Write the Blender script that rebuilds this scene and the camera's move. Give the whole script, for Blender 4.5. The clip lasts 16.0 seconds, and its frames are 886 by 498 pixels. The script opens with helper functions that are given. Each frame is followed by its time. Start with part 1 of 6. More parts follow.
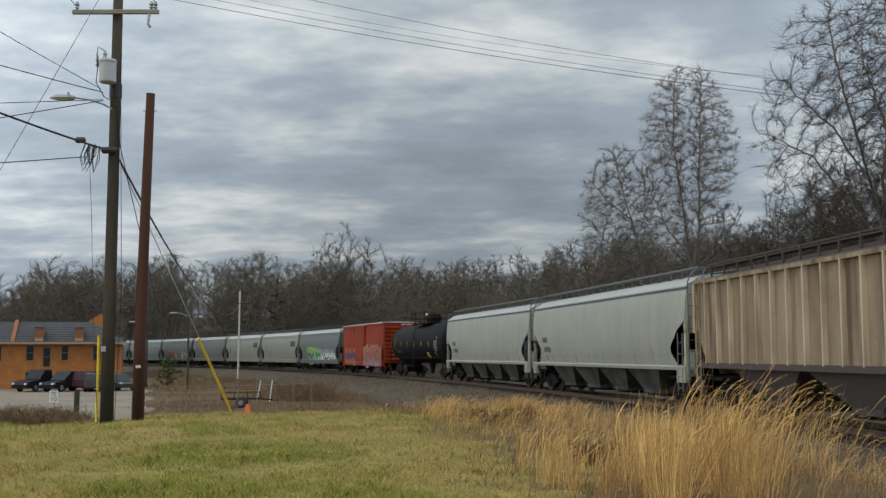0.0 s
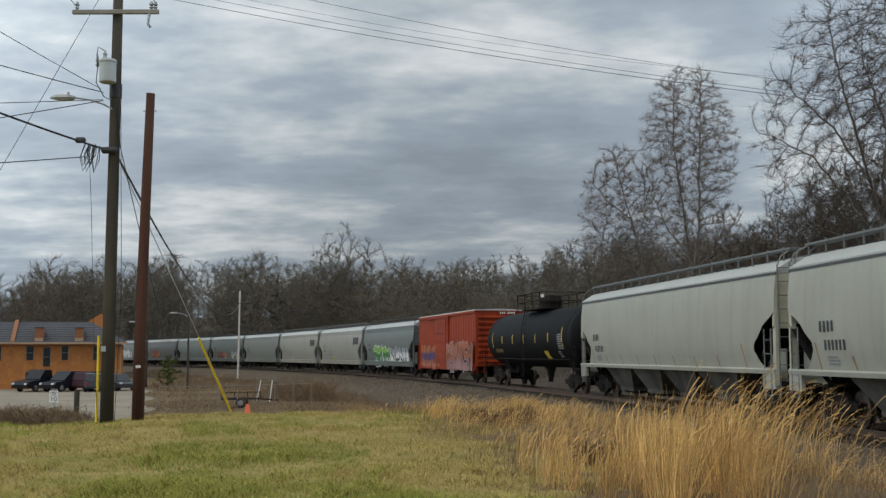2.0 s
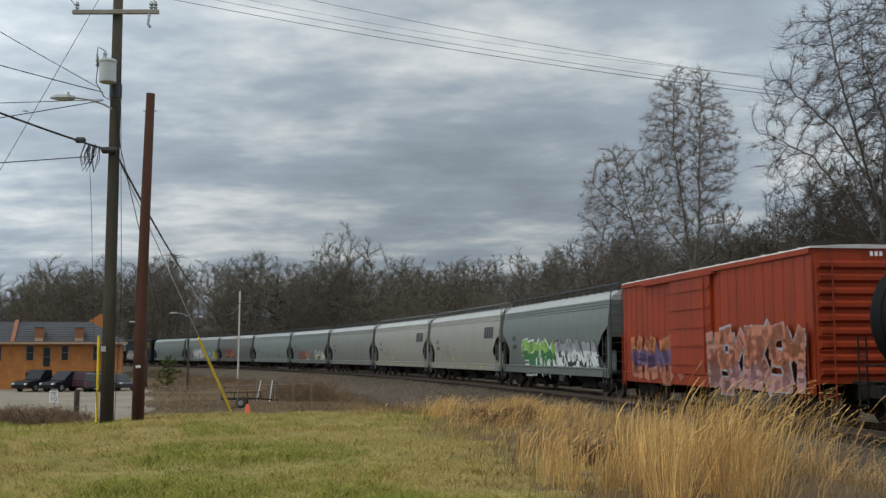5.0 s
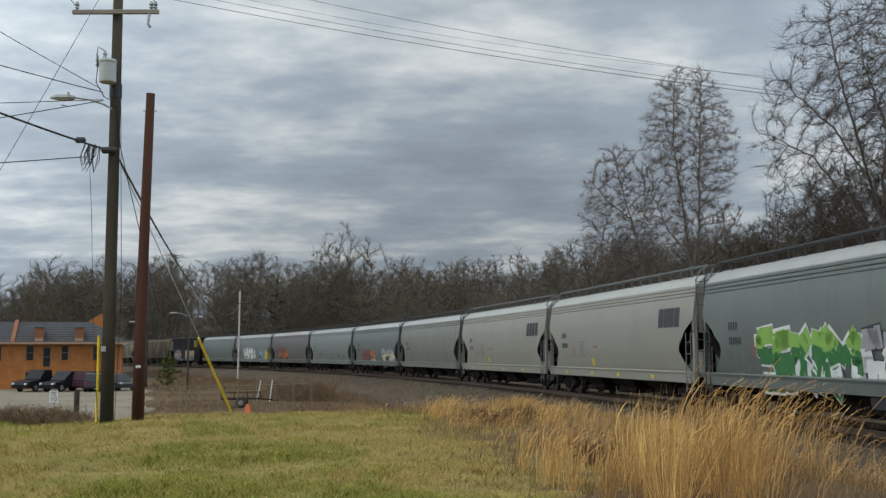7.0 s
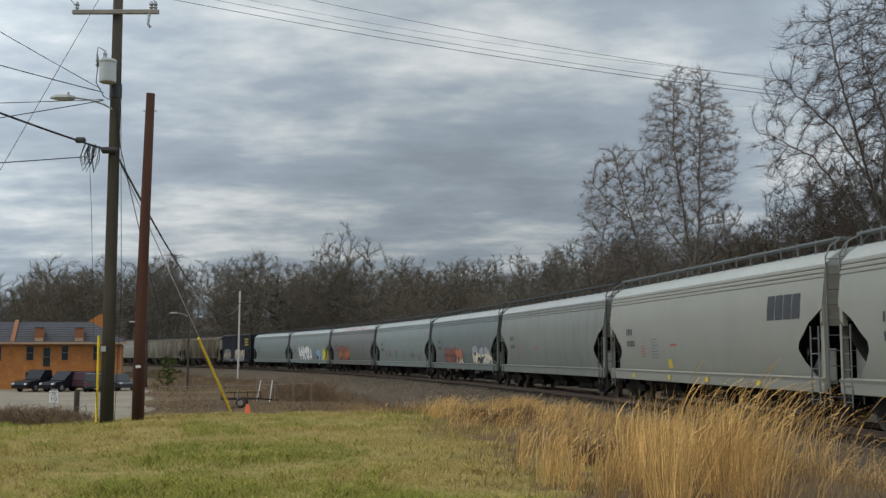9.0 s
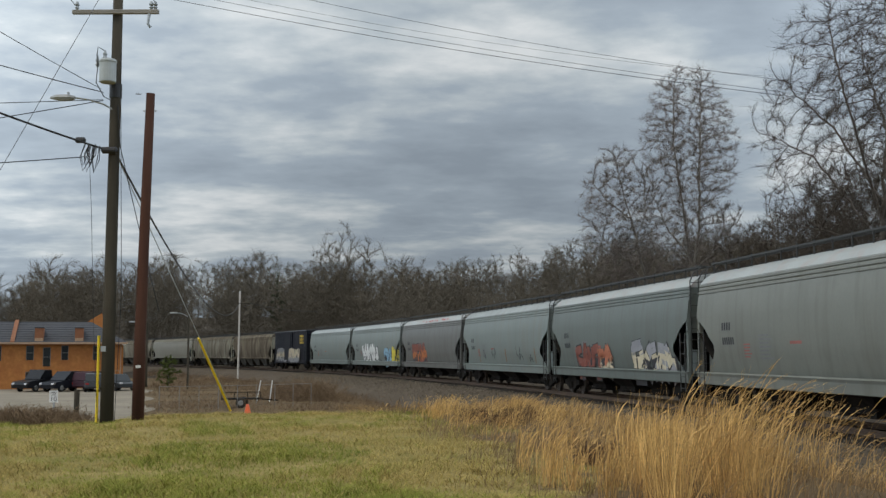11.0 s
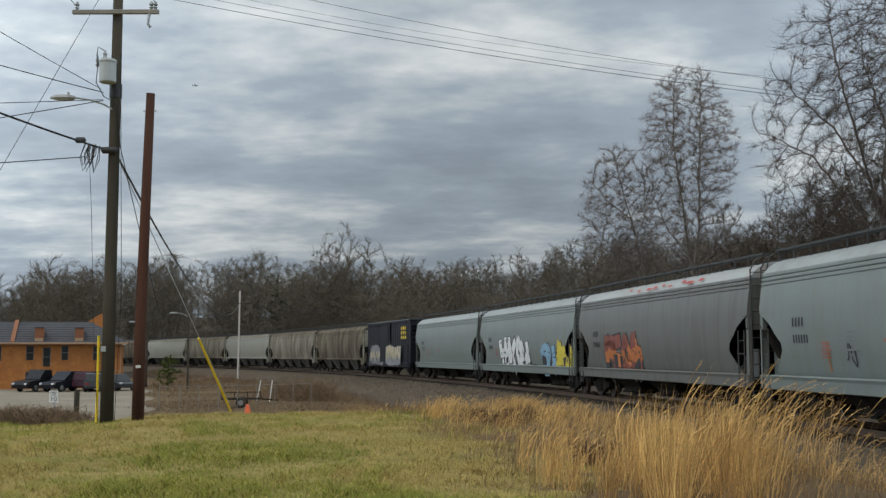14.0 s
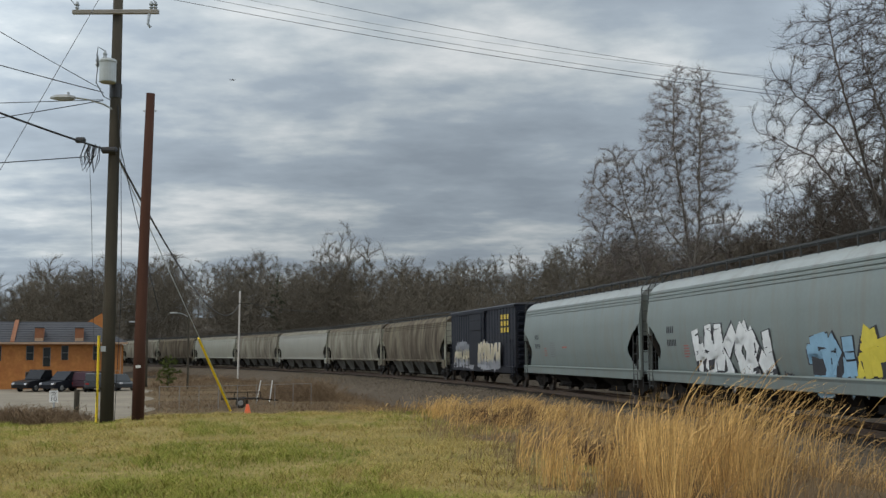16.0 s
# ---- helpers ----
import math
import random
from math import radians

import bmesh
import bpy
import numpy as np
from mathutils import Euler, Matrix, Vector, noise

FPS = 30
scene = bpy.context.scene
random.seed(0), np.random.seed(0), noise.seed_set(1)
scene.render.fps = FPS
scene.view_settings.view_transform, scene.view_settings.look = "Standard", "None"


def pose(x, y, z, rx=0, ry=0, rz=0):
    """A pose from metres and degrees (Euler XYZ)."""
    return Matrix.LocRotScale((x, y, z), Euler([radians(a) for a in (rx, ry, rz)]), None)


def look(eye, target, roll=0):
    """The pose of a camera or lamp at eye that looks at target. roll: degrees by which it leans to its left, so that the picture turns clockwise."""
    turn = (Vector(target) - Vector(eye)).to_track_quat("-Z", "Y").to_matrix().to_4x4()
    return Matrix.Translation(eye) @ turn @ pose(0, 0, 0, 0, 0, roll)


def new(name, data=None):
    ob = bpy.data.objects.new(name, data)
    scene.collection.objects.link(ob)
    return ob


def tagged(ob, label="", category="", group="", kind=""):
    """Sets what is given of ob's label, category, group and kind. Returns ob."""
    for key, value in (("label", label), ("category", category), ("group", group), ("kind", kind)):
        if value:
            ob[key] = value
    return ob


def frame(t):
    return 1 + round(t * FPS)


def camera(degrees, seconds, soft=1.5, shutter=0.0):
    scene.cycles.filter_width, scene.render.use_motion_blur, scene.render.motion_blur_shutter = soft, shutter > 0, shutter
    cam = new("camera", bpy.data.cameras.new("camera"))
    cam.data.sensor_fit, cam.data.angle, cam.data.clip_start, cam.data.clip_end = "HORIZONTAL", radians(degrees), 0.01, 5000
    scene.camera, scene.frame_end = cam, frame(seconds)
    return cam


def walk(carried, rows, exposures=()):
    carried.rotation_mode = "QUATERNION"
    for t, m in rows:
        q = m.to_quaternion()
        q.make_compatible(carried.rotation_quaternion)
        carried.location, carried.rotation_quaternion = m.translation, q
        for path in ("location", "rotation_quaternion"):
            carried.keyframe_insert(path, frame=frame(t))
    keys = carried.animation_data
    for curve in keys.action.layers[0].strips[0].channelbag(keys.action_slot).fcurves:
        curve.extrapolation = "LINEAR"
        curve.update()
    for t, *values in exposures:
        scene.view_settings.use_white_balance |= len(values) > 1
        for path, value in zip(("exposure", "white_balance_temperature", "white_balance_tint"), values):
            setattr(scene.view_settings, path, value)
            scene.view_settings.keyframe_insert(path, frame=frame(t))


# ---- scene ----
cam = camera(43.12, 16.0, soft=1.4)
EYE = (0.0, 0.0, 1.847)
walk(cam, [(0.0, look(EYE, (0, 100, 11.17), -0.19)), (16.0, look(EYE, (0, 100, 11.17), -0.19))])

# ---- the track's arc: centre line of radius RC round (CX, CY); s grows in the train's direction ----
RN, TH0 = 434.8, 0.19205
CX, CY = 4.966 - RN * math.cos(TH0), 54.786 - RN * math.sin(TH0)
RC = RN + 1.55
SPEED, SLOWING = 13.912, -0.0125


def arc(s, q=0.0):
    """Place on the track at s, q metres to the outside of the centre line, and the angle round the arc's centre."""
    a = TH0 - s / RN
    return CX + (RC + q) * math.cos(a), CY + (RC + q) * math.sin(a), a


def lateral(x, y):
    return np.hypot(np.asarray(x, float) - CX, np.asarray(y, float) - CY) - RC


def smooth01(a, b, x):
    t = np.clip((np.asarray(x, float) - a) / (b - a), 0, 1)
    return t * t * (3 - 2 * t)


def ground_z(x, y):
    """Height of the terrain; the rail tops are at 0."""
    x, y = np.asarray(x, float), np.asarray(y, float)
    q = lateral(x, y)
    lawn = 0.36 + 0.05 * np.sin(x * 0.31) * np.sin(y * 0.23 + 1) - 1.72 * smooth01(27, 52, y + 0.25 * np.minimum(x + 8, 0)) \
        - 0.35 * smooth01(30, 44, y) * smooth01(-8, 2, x)
    lawn = lawn - 0.42 * smooth01(6.3, 11.5, -x) * smooth01(14, 27, y) * (1 - smooth01(34, 47, y))
    near = lawn + (np.minimum(lawn, -0.75) - lawn) * smooth01(-8.0, -4.9, q)
    hill = -0.8 + 2.2 * smooth01(8, 40, q) + 3.0 * smooth01(12, 45, x) * smooth01(6, 40, q)
    far = hill + 13.0 * smooth01(22, 100, q) * smooth01(100, 200, y)
    z = np.where(q < 0, near, near + (far - near) * smooth01(3.5, 14, q))
    z = z + (-0.95 - z) * (smooth01(-5.2, -4.0, q) * (1 - smooth01(4.0, 6.5, q)))
    return z


# ---- world, sun, exposure ----
def build_world():
    w = bpy.data.worlds.new("overcast_sky")
    scene.world = w
    w.use_nodes = True
    nt = w.node_tree
    nt.nodes.clear()
    n = lambda kind: nt.nodes.new(kind)
    lk = nt.links.new
    out, bg = n("ShaderNodeOutputWorld"), n("ShaderNodeBackground")
    sky = n("ShaderNodeTexSky")
    sky.sky_type, sky.sun_disc = "NISHITA", False
    sky.sun_elevation, sky.sun_rotation = radians(62), radians(SUN_AZ)
    tc, sep = n("ShaderNodeTexCoord"), n("ShaderNodeSeparateXYZ")
    lk(tc.outputs["Generated"], sep.inputs[0])

    def m(op, a, b=None):
        k = n("ShaderNodeMath")
        k.operation = op
        for i, val in enumerate((a, b)):
            if val is None:
                continue
            if isinstance(val, (int, float)):
                k.inputs[i].default_value = val
            else:
                lk(val, k.inputs[i])
        return k.outputs[0]
    up = m("ADD", m("MAXIMUM", sep.outputs[2], 0.0), 0.13)
    comb = n("ShaderNodeCombineXYZ")
    lk(m("DIVIDE", sep.outputs[0], up), comb.inputs[0])
    lk(m("DIVIDE", sep.outputs[1], up), comb.inputs[1])
    comb.inputs[2].default_value = 3.7

    def cloud(scale, detail, rough, dist, sx=1.0):
        mp = n("ShaderNodeMapping")
        mp.inputs["Scale"].default_value = (sx, 1.0, 1.0)
        lk(comb.outputs[0], mp.inputs[0])
        t = n("ShaderNodeTexNoise")
        t.inputs["Scale"].default_value, t.inputs["Detail"].default_value = scale, detail
        t.inputs["Roughness"].default_value, t.inputs["Distortion"].default_value = rough, dist
        lk(mp.outputs[0], t.inputs["Vector"])
        return t.outputs["Fac"]
    big, mid = cloud(0.75, 2.0, 0.45, 0.0, 0.8), cloud(3.1, 6.0, 0.56, 0.0, 0.85)
    fac = m("ADD", m("MULTIPLY", big, 0.40), m("MULTIPLY", mid, 0.60))
    ramp = n("ShaderNodeValToRGB")
    e = ramp.color_ramp.elements
    e[0].position, e[0].color = 0.36, (0.30, 0.355, 0.415, 1)
    e[1].position, e[1].color = 0.64, (0.72, 0.755, 0.77, 1)
    k = e.new(0.48)
    k.color = (0.375, 0.44, 0.505, 1)
    k = e.new(0.55)
    k.color = (0.50, 0.56, 0.60, 1)
    lk(fac, ramp.inputs[0])
    add = n("ShaderNodeMix")
    add.data_type, add.blend_type = "RGBA", "ADD"
    add.inputs[0].default_value = 0.003
    lk(ramp.outputs[0], add.inputs[6])
    lk(sky.outputs[0], add.inputs[7])
    lk(add.outputs[2], bg.inputs[0])
    # thinner cloud towards the sun's quarter
    lk(m("MULTIPLY", m("ADD", 0.755, m("MULTIPLY", m("MULTIPLY", m("ADD", sep.outputs[0], -0.04), m("ADD", sep.outputs[0], -0.03)), 2.7)), m("ADD", 0.72, m("MULTIPLY", m("MINIMUM", m("MAXIMUM", sep.outputs[2], 0.0), 0.28), 1.75))), bg.inputs[1])
    lk(bg.outputs[0], out.inputs[0])


SUN_AZ = 215.0
build_world()
sun = new("sun", bpy.data.lights.new("sun", "SUN"))
sun.data.energy, sun.data.angle, sun.data.color = 1.3, radians(18), (1.0, 0.92, 0.78)
sun.matrix_world = look((-14, -20, 46), (0, 0, 0))
scene.view_settings.exposure = 0.0


# ---- materials ----
MATS = {}


def mat(name, base, rough=0.7, metal=0.0, alt=None, scale=3.0, amount=0.6, fine=40.0, fine_amount=0.25, bump=0.15, bump_scale=60.0,
        streak=None, streak_amount=0.0, stretch=(1, 1, 1), rand=0.0, island=0.0, emit=0.0, spec=0.5):
    """Painted or natural surface: base and alt colours mixed by coarse noise, fine grain, streaks down the surface and relief."""
    if name in MATS:
        return MATS[name]
    ma = bpy.data.materials.new(name)
    MATS[name] = ma
    ma.use_nodes = True
    nt = ma.node_tree
    b = nt.nodes["Principled BSDF"]
    lk = nt.links.new
    b.inputs["Roughness"].default_value, b.inputs["Metallic"].default_value = rough, metal
    b.inputs["Specular IOR Level"].default_value = spec
    tc = nt.nodes.new("ShaderNodeTexCoord")

    def noise_fac(sc, detail=4.0, st=(1, 1, 1), lo=0.35, hi=0.65):
        mp = nt.nodes.new("ShaderNodeMapping")
        mp.inputs["Scale"].default_value = st
        lk(tc.outputs["Object"], mp.inputs[0])
        t = nt.nodes.new("ShaderNodeTexNoise")
        t.inputs["Scale"].default_value, t.inputs["Detail"].default_value = sc, detail
        lk(mp.outputs[0], t.inputs["Vector"])
        r = nt.nodes.new("ShaderNodeMapRange")
        r.inputs[1].default_value, r.inputs[2].default_value = lo, hi
        lk(t.outputs["Fac"], r.inputs[0])
        return r.outputs[0], t.outputs["Fac"]

    def mix(fac, a, c, k=1.0, mode="MIX"):
        mx = nt.nodes.new("ShaderNodeMix")
        mx.data_type, mx.blend_type = "RGBA", mode
        if k != 1.0 and not isinstance(fac, (int, float)):
            q = nt.nodes.new("ShaderNodeMath")
            q.operation = "MULTIPLY"
            lk(fac, q.inputs[0])
            q.inputs[1].default_value = k
            fac = q.outputs[0]
        for sock, val in ((0, fac), (6, a), (7, c)):
            if isinstance(val, (int, float)):
                mx.inputs[sock].default_value = val
            elif isinstance(val, tuple):
                mx.inputs[sock].default_value = (*val, 1)
            else:
                lk(val, mx.inputs[sock])
        return mx.outputs[2]
    alt = alt or tuple(c * 0.72 for c in base)
    f1, _ = noise_fac(scale, 5.0, stretch)
    col = mix(f1, tuple(base), tuple(alt), amount)
    f2, raw = noise_fac(fine, 3.0)
    col = mix(f2, col, tuple(c * 0.6 for c in base), fine_amount)
    if streak:
        f3, _ = noise_fac(1.0, 5.0, (2.6, 2.6, 0.22), 0.48, 0.70)
        col = mix(f3, col, tuple(streak), streak_amount)
    if island or rand:
        g = nt.nodes.new("ShaderNodeNewGeometry") if island else nt.nodes.new("ShaderNodeObjectInfo")
        src = g.outputs["Random Per Island"] if island else g.outputs["Random"]
        hs = nt.nodes.new("ShaderNodeHueSaturation")
        r = nt.nodes.new("ShaderNodeMapRange")
        r.inputs[3].default_value, r.inputs[4].default_value = 1 - (island or rand), 1 + (island or rand)
        lk(src, r.inputs[0])
        lk(r.outputs[0], hs.inputs["Value"])
        lk(col, hs.inputs["Color"])
        col = hs.outputs[0]
    lk(col, b.inputs["Base Color"])
    if emit:
        lk(col, b.inputs["Emission Color"])
        b.inputs["Emission Strength"].default_value = emit
    if bump:
        bp = nt.nodes.new("ShaderNodeBump")
        bp.inputs["Strength"].default_value, bp.inputs["Distance"].default_value = bump, 0.02
        _, raw2 = noise_fac(bump_scale, 4.0)
        lk(raw2, bp.inputs["Height"])
        lk(bp.outputs[0], b.inputs["Normal"])
    return ma


def glass(name="window_glass", tint=(0.03, 0.035, 0.04)):
    return mat(name, tint, 0.06, 0.0, amount=0.2, fine_amount=0.0, bump=0.0)


# ---- mesh building ----
class Geo:
    """Collects vertices and faces for one mesh."""

    def __init__(self):
        self.v, self.f = [], []

    def add(self, vs, fs):
        o = len(self.v)
        self.v += [tuple(p) for p in vs]
        self.f += [tuple(i + o for i in f) for f in fs]
        return self

    def box(self, x0, x1, y0, y1, z0, z1):
        return self.add([(x0, y0, z0), (x1, y0, z0), (x1, y1, z0), (x0, y1, z0), (x0, y0, z1), (x1, y0, z1), (x1, y1, z1), (x0, y1, z1)],
                        [(0, 3, 2, 1), (4, 5, 6, 7), (0, 1, 5, 4), (1, 2, 6, 5), (2, 3, 7, 6), (3, 0, 4, 7)])

    def block(self, x0, x1, y0, y1, z0, z1, c=0.02):
        """A box with chamfered upright and top edges."""
        g = []
        for z, e in ((z0, 0.0), (z1 - c, 0.0), (z1, c)):
            a, b, d, f = x0 + e, x1 - e, y0 + e, y1 - e
            g.append([(a + c, d, z), (b - c, d, z), (b, d + c, z), (b, f - c, z), (b - c, f, z), (a + c, f, z), (a, f - c, z), (a, d + c, z)])
        return self.loft(g)

    def loft(self, rings, caps=True):
        n = len(rings[0])
        vs = [p for r in rings for p in r]
        fs = [(i * n + j, i * n + (j + 1) % n, (i + 1) * n + (j + 1) % n, (i + 1) * n + j) for i in range(len(rings) - 1) for j in range(n)]
        if caps:
            fs += [tuple(range(n - 1, -1, -1)), tuple((len(rings) - 1) * n + j for j in range(n))]
        return self.add(vs, fs)

    def prism(self, prof, x0, x1):
        """Extrude a closed (y, z) outline along x."""
        return self.loft([[(x0, y, z) for y, z in prof], [(x1, y, z) for y, z in prof]])

    def tube(self, path, r, n=8, r1=None, caps=True):
        """A round bar along a path of points, tapering to r1."""
        pts = [Vector(p) for p in path]
        rings = []
        side = None
        for i, p in enumerate(pts):
            d = (pts[min(i + 1, len(pts) - 1)] - pts[max(i - 1, 0)]).normalized()
            if side is None:
                side = d.orthogonal().normalized()
            side = (side - d * side.dot(d)).normalized()
            up = d.cross(side)
            rr = r if r1 is None else r + (r1 - r) * i / (len(pts) - 1)
            rings.append([p + (side * math.cos(a) + up * math.sin(a)) * rr for a in [2 * math.pi * j / n for j in range(n)]])
        return self.loft(rings, caps)

    def lathe(self, prof, axis="x", n=24, at=(0, 0, 0)):
        """Turn a list of (along, radius) round an axis."""
        rings = []
        for t, r in prof:
            ring = []
            for j in range(n):
                a = 2 * math.pi * j / n
                c, s = r * math.cos(a), r * math.sin(a)
                p = {"x": (t, c, s), "y": (s, t, c), "z": (c, s, t)}[axis]
                ring.append((p[0] + at[0], p[1] + at[1], p[2] + at[2]))
            rings.append(ring)
        return self.loft(rings)

    def mesh(self, name, material, smooth=False):
        me = bpy.data.meshes.new(name)
        me.from_pydata(self.v, [], self.f)
        me.materials.append(material)
        if smooth:
            me.polygons.foreach_set("use_smooth", [True] * len(me.polygons))
        me.update()
        return me


def part(name, geo, material, parent=None, label="", loc=None, smooth=False):
    """Link a Geo, or a finished mesh, as one mesh object under a thing or a part."""
    me = geo if isinstance(geo, bpy.types.Mesh) else geo.mesh(name, material, smooth)
    ob = new(name, me)
    ob.parent = parent
    if loc is not None:
        ob.location = loc
    if label:
        ob["label"] = label
    return ob


def thing(name, label, category, group="", at=None):
    ob = new(name)
    tagged(ob, label, category, group)
    if at is not None:
        ob.matrix_basis = at
    return ob


def mesh_np(name, v, f, material, smooth=False):
    """Mesh from numpy arrays of vertices and equal-sided faces."""
    me = bpy.data.meshes.new(name)
    v, f = np.asarray(v, np.float32), np.asarray(f, np.int32)
    k = f.shape[1]
    me.vertices.add(len(v))
    me.vertices.foreach_set("co", v.ravel())
    me.loops.add(f.size)
    me.loops.foreach_set("vertex_index", f.ravel())
    me.polygons.add(len(f))
    me.polygons.foreach_set("loop_start", np.arange(len(f), dtype=np.int32) * k)
    me.polygons.foreach_set("use_smooth", np.full(len(f), smooth))
    me.update(calc_edges=True)
    me.materials.append(material)
    return me


# ---- ground ----
def axis_steps(lo, a, b, hi, step, grow=1.25):
    mid = list(np.arange(a, b + step, step))
    out, d = [mid[-1]], step
    while out[-1] < hi:
        d *= grow
        out.append(out[-1] + d)
    left, d = [mid[0]], step
    while left[-1] > lo:
        d *= grow
        left.append(left[-1] - d)
    return np.array(left[::-1] + mid[1:-1] + out)


def ground_material():
    ma = mat("turf_and_earth", (0.195, 0.165, 0.05), 0.95, spec=.08, alt=(0.33, 0.25, 0.10), scale=0.9, amount=1.0, fine=5.0, fine_amount=0.55, bump=0.6, bump_scale=30)
    return ma


def build_ground():
    xs, ys = axis_steps(-2500, -40, 40, 2500, 0.5), axis_steps(-400, 0, 110, 3000, 0.5)
    X, Y = np.meshgrid(xs, ys)
    Z = ground_z(X, Y)
    nx = len(xs)
    i, j = np.meshgrid(np.arange(nx - 1), np.arange(len(ys) - 1))
    a = (j * nx + i).ravel()
    f = np.stack([a, a + 1, a + nx + 1, a + nx], 1)
    me = mesh_np("ground", np.stack([X.ravel(), Y.ravel(), Z.ravel()], 1), f, ground_material(), True)
    me.materials.append(mat("dead_brown_grass", (0.165, 0.115, 0.062), 0.95, spec=.08, alt=(0.085, 0.062, 0.04), scale=0.35, amount=0.9, fine=5.0, fine_amount=0.5, bump=0.8, bump_scale=8))
    me.materials.append(mat("leaf_litter", (0.078, 0.062, 0.046), 0.95, spec=.08, alt=(0.045, 0.037, 0.029), scale=0.45, amount=0.9, fine=3.0, fine_amount=0.4, bump=0.8, bump_scale=5))
    cx, cy = X.ravel()[f].mean(1), Y.ravel()[f].mean(1)
    q = lateral(cx, cy)
    kind = np.where((q > 6) | (np.hypot(cx, cy) > 160), 2, np.where((cy > 35 + 1.5 * np.sin(cx * .7)) | (q > -10.6 + .5 * np.sin(cy * .9) + .45 * np.sin(cy * 2.3 + cx * 1.7) + .3 * np.sin(cy * 5.1 - cx * 3)), 1, 0))
    me.polygons.foreach_set("material_index", kind.astype(np.int32))
    ob = new("ground", me)
    tagged(ob, "grassy ground with worn tan and green turf", "ground", kind="structure")


build_ground()


def sweep(name, prof, s0, s1, ds, material):
    """Sweep an open (q, z) outline along the track."""
    n = int((s1 - s0) / ds) + 1
    v, m = [], len(prof)
    for i in range(n):
        for q, z in prof:
            x, y, _ = arc(s0 + i * ds, q)
            v.append((x, y, z))
    f = [(i * m + j, i * m + j + 1, (i + 1) * m + j + 1, (i + 1) * m + j) for i in range(n - 1) for j in range(m - 1)]
    return mesh_np(name, v, f, material, False)


BALLAST = mat("ballast_stone", (0.128, 0.102, 0.076), 0.95, spec=.08, alt=(0.08, 0.06, 0.042), scale=0.6, amount=0.8, fine=11.0, fine_amount=0.9, bump=1.0, bump_scale=14)
RAIL = mat("rusty_rail_steel", (0.10, 0.065, 0.045), 0.6, 0.6, alt=(0.16, 0.10, 0.06), scale=3, amount=0.6)
TIE = mat("creosoted_tie", (0.035, 0.029, 0.024), 0.9, spec=.1, alt=(0.08, 0.07, 0.06), scale=2, amount=0.7, rand=0.35)


def build_track():
    bed = new("track_bed", sweep("track_bed", [(-8.5, -2.6), (-5.2, -0.92), (-4.4, -0.62), (-3.4, -0.45), (-1.75, -0.24), (1.75, -0.24), (3.4, -0.75), (6.0, -1.1)],
                                 -330, 90, 2.0, BALLAST))
    tagged(bed, "grey crushed stone ballast under the railway", "track bed", kind="structure")
    # colour holds the shade under the train as well as oil stains
    shaded_bed = mat("oil_and_shade_ballast", (.04, .034, .028), .95, spec=.05, alt=(.022, .019, .016), scale=1.2, amount=.8, fine=12, fine_amount=.7, bump=1.0, bump_scale=16)
    mid = new("track_bed_middle", sweep("track_bed_middle", [(-2.1, -.295), (-1.7, -.225), (1.7, -.225), (2.0, -.30)], -330, 90, 2.0, shaded_bed))
    tagged(mid, "ballast between the rails, dark with oil and painted train shade", "track bed", kind="structure")
    track = thing("railway_track", "rusty steel rails on weathered wooden ties", "railway track")
    track["kind"] = "structure"
    for q in (-0.755, 0.755):
        prof = [(q - .07, -.165), (q - .07, -.15), (q - .012, -.13), (q - .012, -.045), (q - .036, -.035), (q - .036, -.003), (q - .02, 0), (q + .02, 0),
                (q + .036, -.003), (q + .036, -.035), (q + .012, -.045), (q + .012, -.13), (q + .07, -.15), (q + .07, -.165)]
        part("rail", sweep("rail", prof, -330, 90, 1.5, RAIL), RAIL, track)
    me = Geo().block(-0.115, 0.115, -1.3, 1.3, -0.34, -0.165, 0.012).mesh("tie", TIE)
    rows = []
    s = -40.0
    while s < 60:
        rows.append(s)
        s += 0.52
    for s in rows:
        x, y, a = arc(s, random.uniform(-.04, .04))
        t = part("tie", me, TIE, track)
        t.matrix_basis = Matrix.Translation((x, y, random.uniform(-.012, .006))) @ Matrix.Rotation(a - math.pi / 2 + random.uniform(-.012, .012), 4, "Z")


build_track()


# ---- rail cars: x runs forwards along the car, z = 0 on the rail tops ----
# near-black steel; on hopper ends and bays it also stands in for shade
STEEL_DARK = mat("sooty_and_shaded_steel", (0.011, 0.010, 0.0095), 0.9, spec=.08, alt=(0.026, 0.022, 0.018), scale=2.0, amount=0.7, streak=(0.06, 0.045, 0.035), streak_amount=0.3)
WHEEL = mat("wheel_steel", (0.035, 0.028, 0.023), 0.6, 0.5, alt=(0.12, 0.08, 0.055), scale=4)
GALV = mat("galvanised_walkway", (0.16, 0.165, 0.16), 0.55, 0.4, scale=3)


def paint(name, col, dirt=(0.20, 0.17, 0.13), amount=0.25, alt=None, rough=0.5, spec=.5):
    return mat(name, col, rough, spec=spec, alt=alt or tuple(c * 0.86 for c in col), scale=0.55, amount=0.75, fine=9, fine_amount=0.14, bump=0.05, bump_scale=4,
               streak=dirt, streak_amount=amount)


MESHES = {}


